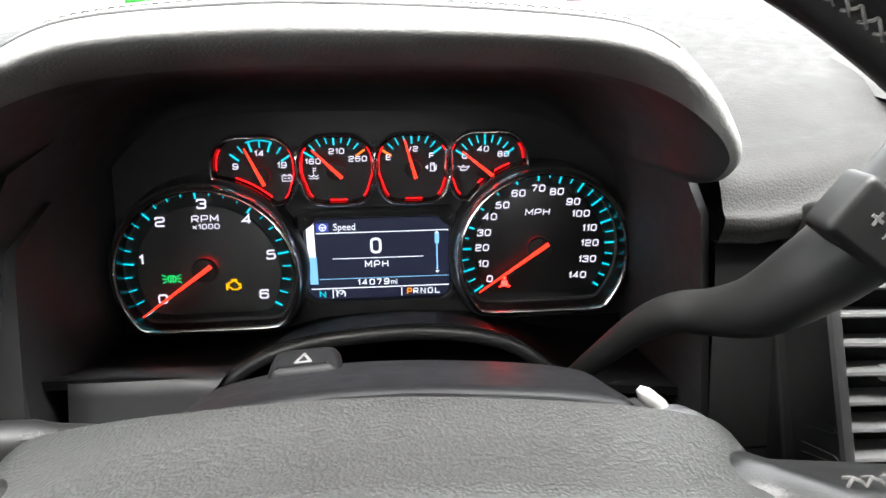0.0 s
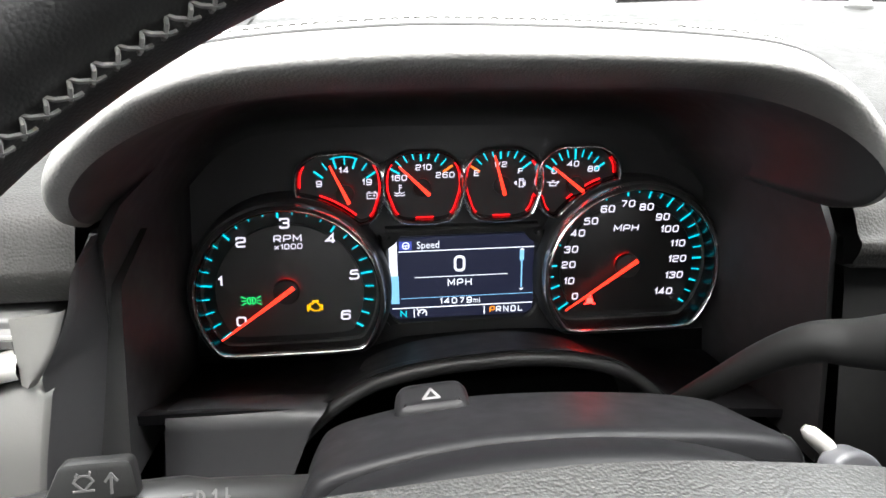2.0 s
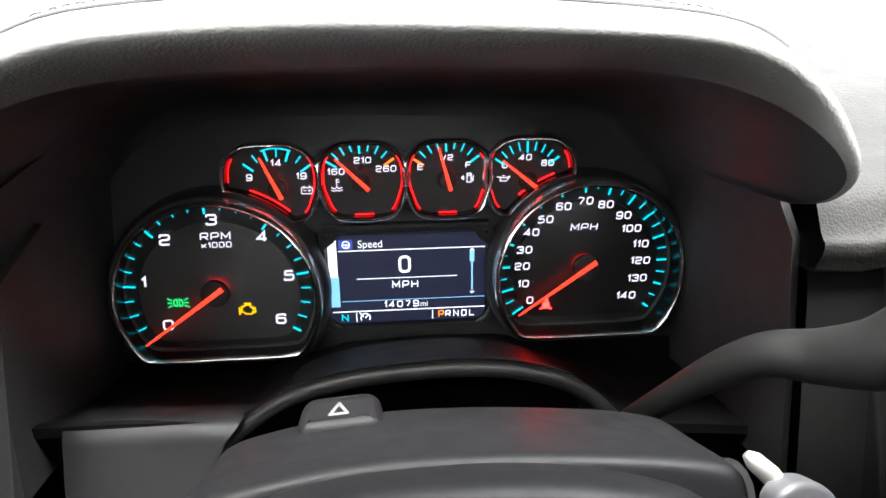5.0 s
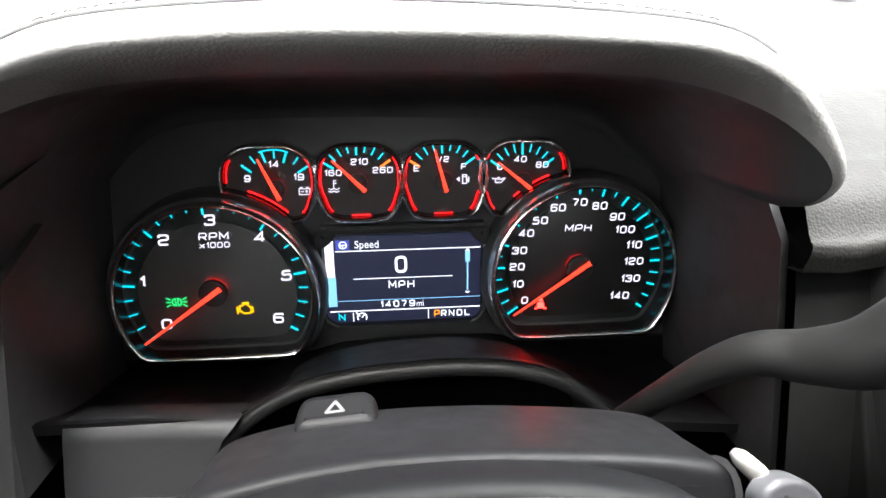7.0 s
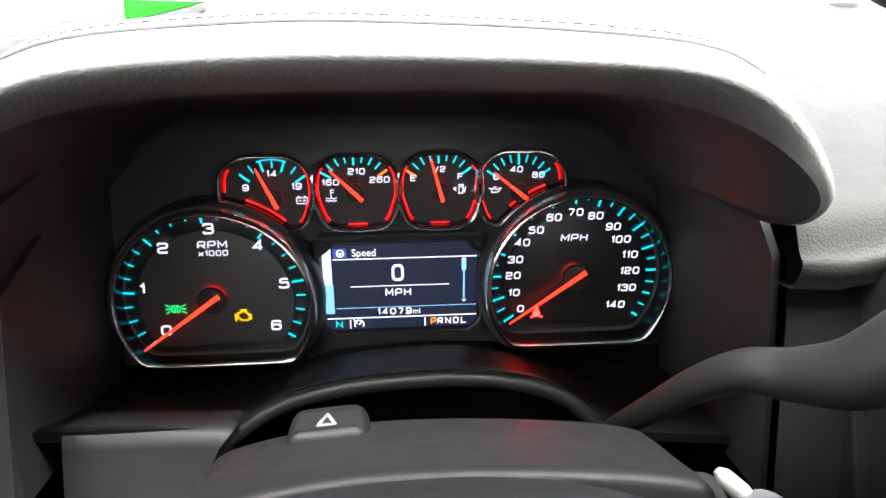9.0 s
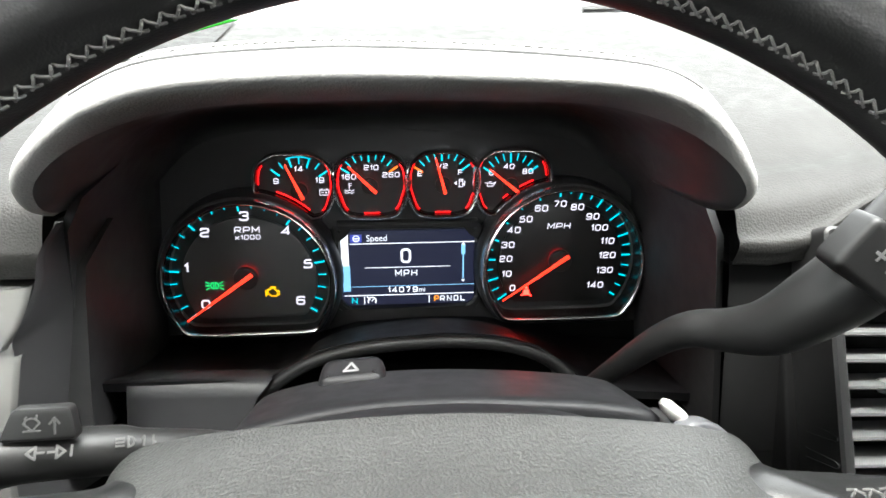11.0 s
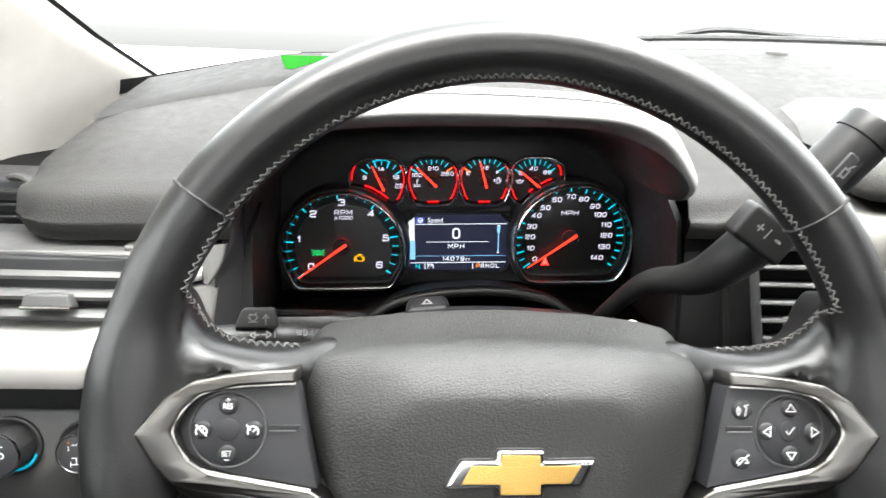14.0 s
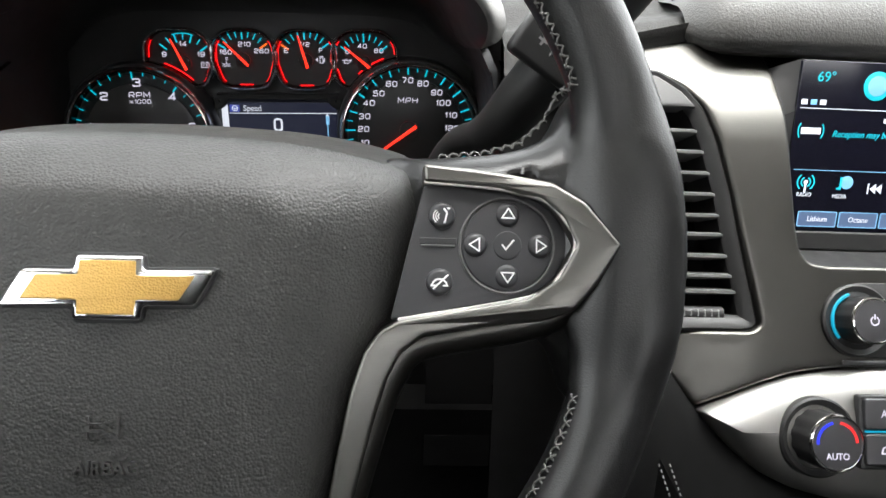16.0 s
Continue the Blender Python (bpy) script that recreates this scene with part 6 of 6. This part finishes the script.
def build_stack():
    s = thing("centre_stack", "brushed metal centre stack with screen, vents and knobs", "centre stack", STACK, kind="structure")
    left = [(359.6, 48.1), (349.5, 50.1), (344.3, 57), (342, 72.5), (340.2, 106.6), (338.4, 141.2), (335.5, 168), (332.5, 188), (308.8, 192), (283, 192), (258.8, 187), (246, 183), (247, 165.5), (258.8, 166), (276, 156.1), (287.9, 143.2), (295.7, 123.5), (303.2, 92.2), (309.2, 58.6), (315.2, 30.5), (318.8, 11.6), (313.5, 7.7), (277, 7.5), (250, 7.2), (250, -2), (270.2, -24.3), (280.3, -37.7), (297.1, -30.6), (318.1, -22.3), (339.2, -16.3), (357.7, -13.7), (377.7, -11.9)]

    def bend(x, y):
        """How far the fascia leans back towards its top and away below the vent."""
        x = min(x, 2 * MID / 1000 - x)
        return 3.6 * max(0.0, y - 0.118) ** 2 + 4.0 * max(0.0, 0.318 - x) ** 2 * (1 if y < 0.02 else 0)

    bm = plate(rounded(both(left), 0.0045, 5), -0.03, 0.003, 0.0030, 5, 0.006)
    for vert in bm.verts:
        vert.co.z -= bend(vert.co.x, vert.co.y)
    part("metal_fascia", bm, STEEL, s, "brushed metal fascia", 60)
    # dark reveal between the fascia and the screen
    side = [(331.8, 173.5), (334.9, 164), (338.4, 141.2), (340.2, 106.6), (342, 72.5), (344.3, 57), (349.5, 50.1), (359.6, 48.1)]
    outer = [(x / 1000, y / 1000, 0.0005 - bend(x / 1000, y / 1000)) for x, y in side + [(2 * MID - x, y) for x, y in side[::-1]]]
    inv = STACK.inverted()
    inner = []
    for z, x in [(0.926, 0.3465), (0.915, 0.3465), (0.895, 0.3465), (0.868, 0.3465), (0.84, 0.3465), (0.822, 0.3465), (0.809, 0.3475), (0.8075, 0.358)]:
        inner.append(inv @ Vector((x, 0.264 + 0.1 * (z - 0.8695) + 0.001, z)))
    inner += [Vector((2 * MID / 1000 - q.x, q.y, q.z)) for q in inner[::-1]]
    part("screen_reveal", loft([outer, [Vector(a).lerp(b, 0.15) - Vector((0, 0, 0.001)) for a, b in zip(outer, inner)], inner])[0], BLACK, s, "dark sloping reveal round the screen")
    # left vent: box coloured near black for the shade inside, black frame, grey upper panel, slats
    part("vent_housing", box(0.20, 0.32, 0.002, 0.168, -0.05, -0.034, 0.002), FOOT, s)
    o = rounded(mm([(205, 168), (258.8, 164.5), (275, 154.8), (286.4, 142.2), (294, 123), (301.6, 92), (307.6, 58.4), (313.6, 30.4), (316.8, 12), (313, 9.6), (277, 9.4), (210, 9)]), 0.003, 4)
    part("vent_frame", sweep(o, [(0.0022, -0.034), (0.0020, -0.0022), (0.0004, -0.0010), (-0.0045, -0.0022), (-0.0075, -0.0055), (-0.0085, -0.034)]), LEVER, s, "black vent frame")
    part("vent_upper_panel", pillow(rounded(mm([(206, 166), (258, 163), (273.5, 153.5), (283, 143.5), (206, 142)]), 0.003), -0.012, -0.0002, 0.002), GREYP, s, "grey panel above the slats")
    for k, (xr, y) in enumerate([(287, 129.6), (290.3, 116.4), (294.2, 103.2), (297.7, 90.1), (300.2, 77), (302.1, 65.3), (304.6, 52.3), (307.6, 40.2), (310.9, 30.5)]):
        xr, y = (xr + 0.5) / 1000, y / 1000
        rows = [[(x, y + dy, dz - back) for dy, dz in ((0.0040, -0.028), (0.0020, -0.0060), (0.0008, -0.0036), (-0.0006, -0.0036), (-0.0014, -0.0056), (-0.0007, -0.028))] for x, back in ((0.206, 0), (0.24, 0), (xr - 0.006, 0), (xr - 0.0015, 0.0012), (xr, 0.005))]
        part("slat", loft(rows)[0], SLAT, s)
    t = part("vent_tab", box(-0.009, 0.009, -0.004, 0.004, -0.012, 0.003, 0.0015), BRIGHT, s, "silver vent tab")
    t.matrix_basis = Matrix.Translation((0.2435, 0.090, 0))
    wheel = part("vent_wheel", tube([(0.240, 0.0175, -0.007), (0.299, 0.0178, -0.007)], 0.0042, 14), BLACK, s, "ribbed thumb wheel")
    for k in range(9):
        part("wheel_ridge", box(-0.0006, 0.0006, -0.0022, 0.0022, -0.0035, 0.0006, 0.0003), DIMPRINT, wheel).matrix_basis = Matrix.Translation((0.262 + 0.0042 * k, 0.0178, -0.0035))
    # radio panel with the power knob
    left = [(399.4, 38.2), (378.1, 38.4), (366, 34.5), (359, 24.5), (357.6, 15), (360.5, 3.5), (368.6, -3.9), (384.5, -6.8), (397.6, -7)]
    part("knob_panel", pillow(rounded(both(left), 0.004, 4), -0.01, 0.0042, 0.0015, 2), BLACK, s, "black radio control panel")
    b = part("radio_button", box(0.4005, 0.4715, -0.002, 0.034, 0.004, 0.0068, 0.001), PODM, s)
    edge = rounded(mm([(400, 34.5), (472, 34.5), (472, -2.5), (400, -2.5)]), 0.003)
    part("button_outline", sweep(edge, [(0.0004, 0.0042), (0.0004, 0.0054), (-0.0004, 0.0054), (-0.0004, 0.0042)]), RING_L, s)
    part("button_letters", lettering("MEDIA", 0.0050, 0.4155, 0.0085, 0.0069, bm=lettering("RADIO", 0.0050, 0.4155, 0.0225, 0.0069)), WHITE_L, b)
    # bulging climate panel
    left = [(397.5, -11.6), (377.7, -12.6), (357.7, -14.6), (339.1, -17.4), (318.1, -23.6), (297.1, -32), (284, -38), (281.5, -39.5), (289.1, -48.5), (304.3, -63.8), (319.5, -75.6), (337.4, -84), (360.6, -90), (394.3, -92.5)]
    pod = part("climate_panel", bulge(rounded(both(left), 0.006, 3), -0.050, 0.0165), CLIMATE, s, "satin silver climate panel", 60)
    part("climate_slot", box(0.367, 0.505, -0.0118, -0.0082, -0.004, 0.0046, 0.001), MATTE, s)
    part("button_field", box(0.3685, 0.5035, -0.069, -0.027, 0.011, 0.0150, 0.001), MATTE, pod)
    for y, text in ((-0.0375, "A/C"), (-0.0575, "")):
        bb = part("climate_button", box(0.3705, 0.3985, y - 0.0088, y + 0.0088, 0.014, 0.0172, 0.001), PODM, pod)
        if text:
            part("button_letters", lettering(text, 0.0062, 0.3845, y, 0.0173, 0.9), WHITE_L, bb)
        else:
            part("button_symbol", strokes([[(0.3795, y - 0.002), (0.3805, y + 0.001), (0.3835, y + 0.0025), (0.3895, y + 0.0025), (0.3895, y - 0.002), (0.3795, y - 0.002)]], 0.0008, 0.0173), WHITE_L, bb)
    part("button_line", tube([(0.371, -0.0475, 0.0158), (0.3985, -0.0475, 0.0158)], 0.0006, 6), RING_L, pod)
    return s


build_stack()


def power(z):
    return [("power_symbol", strokes([arc(0, 0, 0.0024, 120, 420, 16), [(0, 0.001), (0, 0.0036)]], 0.0007, z), WHITE_L)]


def climate(z):
    return [("auto_letters", lettering("AUTO", 0.0050, 0, -0.0072, z, 0.95, 0.00005), WHITE_L),
            ("blue_arc", strokes([arc(0, 0, 0.0112, 180, 105, 10)], 0.0016, z), BLUE_L), ("red_arc", strokes([arc(0, 0, 0.0112, 78, 5, 10)], 0.0016, z), HOT_L)]


knob_on("power_knob", "ribbed black power knob with a blue ring", "knob", STACK @ Matrix.Translation((0.377, 0.0155, 0.004)), 0.0205, 0.0140, 0.0145, (110, 220), power)
knob_on("temperature_knob", "ribbed black temperature knob with blue and red arcs", "knob", STACK @ Matrix.Translation((0.345, -0.0515, 0.0125)), 0.0215, 0.0160, 0.0165, None, climate)


# ---- infotainment screen and its hood ----
def build_infotainment():
    m = face_frame((0.434, 0.264, 0.8695), (0, 0.10, 1))
    s = thing("infotainment_screen", "lit dark infotainment screen with radio menu", "screen", m)
    lcd = part("display", box(-0.0885, 0.0885, -0.050, 0.056, -0.01, 0.0, 0.0006), LCD, s, "glossy black display")

    def q(x, z):
        return x / 1000 - 0.434, z / 1000 - 0.865

    Z = 0.0001
    part("lower_bezel", box(-0.0885, 0.0885, -0.062, -0.050, -0.008, 0.002, 0.001), BLACK, s)
    part("temperature_reading", lettering("69°", 0.0086, *q(362, 911), Z, 1.0), SCREEN_T, lcd)
    for x in (350, 356, 362):
        a, b = q(x, 896)
        part("status_symbol", pillow([(a - 0.002, b - 0.0016), (a + 0.002, b - 0.0016), (a + 0.002, b + 0.0016), (a - 0.002, b + 0.0016)], Z, Z + 0.0002, 0.00004, 1), SCREEN_SKY if x == 356 else SCREEN_W, lcd)
    a, b = q(348, 892)
    part("screen_line", pillow([(a, b), (0.085, b), (0.085, b + 0.0005), (a, b + 0.0005)], Z, Z + 0.0002, 0.00004, 1), SCREEN_W, lcd)
    part("media_tile", disc(*q(395, 907), 0.0088, Z, Z + 0.0003, 0.0001, 28), SCREEN_T, lcd)
    part("media_tile_centre", disc(*q(395, 907), 0.0062, Z + 0.0003, Z + 0.0005, 0.0001, 24), SCREEN_SKY, lcd)
    part("phone_tile", disc(*q(421, 907), 0.0086, Z, Z + 0.0003, 0.0001, 28), SCREEN_R, lcd)
    part("station_mark", strokes([[q(352, 878.5), q(362, 878.5)]], 0.004, Z), SCREEN_W, lcd)
    part("station_waves", strokes([arc(*q(357, 878.5), 0.0082, 150, 210, 6), arc(*q(357, 878.5), 0.0082, -30, 30, 6)], 0.0008, Z), SCREEN_T, lcd)
    part("message_letters", lettering("Reception may be blocked", 0.0058, *q(398.5, 877), Z, 0.88, shear=0.25), SCREEN_T, lcd)
    part("message_bar", strokes([[q(404, 886), q(432, 886.5)]], 0.0028, Z), SCREEN_W, lcd)
    a, b = q(350, 854)
    part("screen_line", pillow([(a, b), (0.085, b), (0.085, b + 0.0004), (a, b + 0.0004)], Z, Z + 0.0002, 0.00004, 1), SCREEN_SKY, lcd)
    x, y = q(359, 846.5)
    part("radio_symbol", strokes([arc(x, y, 0.003, 120, 240, 6), arc(x, y, 0.003, -60, 60, 6), arc(x, y, 0.0055, 130, 230, 6), arc(x, y, 0.0055, -50, 50, 6)], 0.0009, Z), SCREEN_T, lcd)
    part("radio_mast", strokes([[(x, y), (x, y - 0.006)]], 0.0014, Z, bm=disc(x, y, 0.0014, Z, Z + 0.0002, 0.00004, 12)), SCREEN_W, lcd)
    x, y = q(384, 846)
    part("media_symbol", disc(x + 0.002, y + 0.001, 0.0042, Z, Z + 0.0002, 0.00004, 20), SCREEN_SKY, lcd)
    part("note_symbol", strokes([[(x - 0.002, y + 0.004), (x - 0.002, y - 0.003), (x - 0.004, y - 0.003)]], 0.0014, Z + 0.0002), SCREEN_T, lcd)
    part("menu_letters", lettering("MEDIA", 0.0038, *q(382.5, 838), Z, 0.85, bm=lettering("RADIO", 0.0038, *q(359, 838.5), Z, 0.85)), SCREEN_W, lcd)
    x, y = q(406, 843.5)
    bm = bmesh.new()
    for d in (-0.0022, 0.0018):
        pillow([(x + d - 0.0022, y), (x + d + 0.002, y - 0.0032), (x + d + 0.002, y + 0.0032)], Z, Z + 0.0002, 0.00004, 1, bm)
    part("skip_symbol", strokes([[(x - 0.0052, y - 0.003), (x - 0.0052, y + 0.003)]], 0.001, Z, bm=bm), SCREEN_W, lcd)
    for i in range(4):
        x, y = q(430 + i * 5, 845)
        part("seek_bar", strokes([[(x, y - 0.004), (x, y + 0.004)]], 0.0026, Z), SCREEN_W, lcd)
    for i, text in enumerate(("Lithium", "Octane", "", "", "")):
        x, y = q(370 + 27.5 * i, 823)
        o = rounded([(x - 0.0128, y - 0.0048), (x + 0.0128, y - 0.0048), (x + 0.0128, y + 0.0048), (x - 0.0128, y + 0.0048)], 0.001)
        p = part("preset_button", pillow(o, Z, Z + 0.0002, 0.0001, 1), glow_preset, lcd)
        part("preset_edge", sweep(o, [(0.0002, Z), (0.0002, Z + 0.0004), (-0.0003, Z + 0.0004), (-0.0003, Z)]), SCREEN_SKY, p)
        if text:
            part("preset_letters", lettering(text, 0.0050, x, y, Z + 0.0003, 0.9, shear=0.1), SCREEN_W, p)
        else:
            part("preset_bar", strokes([[(x - 0.007, y), (x + 0.007, y)]], 0.002, Z + 0.0003), SCREEN_W, p)
    # padded hood over the screen
    h = thing("screen_hood", "charcoal padded hood above the infotainment screen", "dash pad", pose(-0.002, 0.007, 0.009), kind="structure")
    xs = [0.284, 0.285, 0.289, 0.296, 0.306, 0.32, 0.36, 0.4, 0.434, 0.47, 0.51, 0.55, 0.57, 0.58, 0.584]
    rows = []
    for x in xs:
        e = 1 - min(1, min(x - 0.284, 0.584 - x) / 0.03)
        e = e ** 2.2
        a = 0.010 * math.cos((x - 0.434) / 0.15 * 1.4)
        zc = 0.944
        prof = [(0.31, 0.918), (0.281, 0.9165), (0.272, 0.919), (0.2685, 0.927), (0.270, 0.940), (0.277, 0.954), (0.286, 0.9615 + a * 0.5), (0.300, 0.967 + a * 0.6), (0.33, 0.9735 + a * 0.5), (0.40, 0.984)]
        rows.append([(x, y + 0.026 * e, zc + (z - zc) * (1 - 0.55 * e) - 0.006 * e) for y, z in prof])
    part("hood_pad", loft(rows)[0], PAD, h, smooth=60)
    seam = [(r[7][0], r[7][1] + 0.001, r[7][2] + 0.0006) for r in rows[1:-1]]
    part("hood_edge", tube(spline(seam, 4), 0.0011, 6), RUBBER, h)
    return s


glow_preset = glow("preset_blue_light", (0.10, 0.16, 0.30), 0.7)
build_infotainment()


# ---- console side below the stack ----
def build_console():
    c = thing("console_side", "dark console side with pale stitching", "console", kind="structure")
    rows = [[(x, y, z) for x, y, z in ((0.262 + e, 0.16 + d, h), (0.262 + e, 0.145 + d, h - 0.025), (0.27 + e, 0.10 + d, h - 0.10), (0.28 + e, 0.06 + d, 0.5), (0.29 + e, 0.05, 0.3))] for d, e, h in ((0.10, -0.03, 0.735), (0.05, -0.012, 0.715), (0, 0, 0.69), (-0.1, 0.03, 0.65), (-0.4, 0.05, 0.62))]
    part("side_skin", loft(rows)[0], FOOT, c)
    # skin round the foot of the climate panel, near black to carry the footwell's shade
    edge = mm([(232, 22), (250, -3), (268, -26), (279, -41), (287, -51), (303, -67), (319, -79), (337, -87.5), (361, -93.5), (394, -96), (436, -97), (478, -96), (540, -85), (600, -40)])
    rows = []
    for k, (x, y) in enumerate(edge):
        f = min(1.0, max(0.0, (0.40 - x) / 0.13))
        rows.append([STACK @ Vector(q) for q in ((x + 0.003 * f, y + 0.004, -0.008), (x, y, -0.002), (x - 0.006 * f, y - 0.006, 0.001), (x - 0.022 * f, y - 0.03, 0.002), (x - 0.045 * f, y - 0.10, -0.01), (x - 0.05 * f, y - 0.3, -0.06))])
    part("front_skin", loft(rows)[0], FOOT, c, "skin below the climate panel, near black for shade", 60)
    bm = bmesh.new()
    for off in (0, 0.006):
        path = spline([(0.245 + off, 0.16, 0.715), (0.258 + off, 0.12, 0.672), (0.272 + off, 0.08, 0.63), (0.285 + off, 0.02, 0.59)], 20)
        for i in range(0, len(path) - 1, 1):
            a, b = path[i], path[i + 1]
            tube([a.lerp(b, 0.1), a.lerp(b, 0.65)], 0.0005, 5, bm=bm)
    part("stitching", bm, THREAD, c)
    return c


build_console()
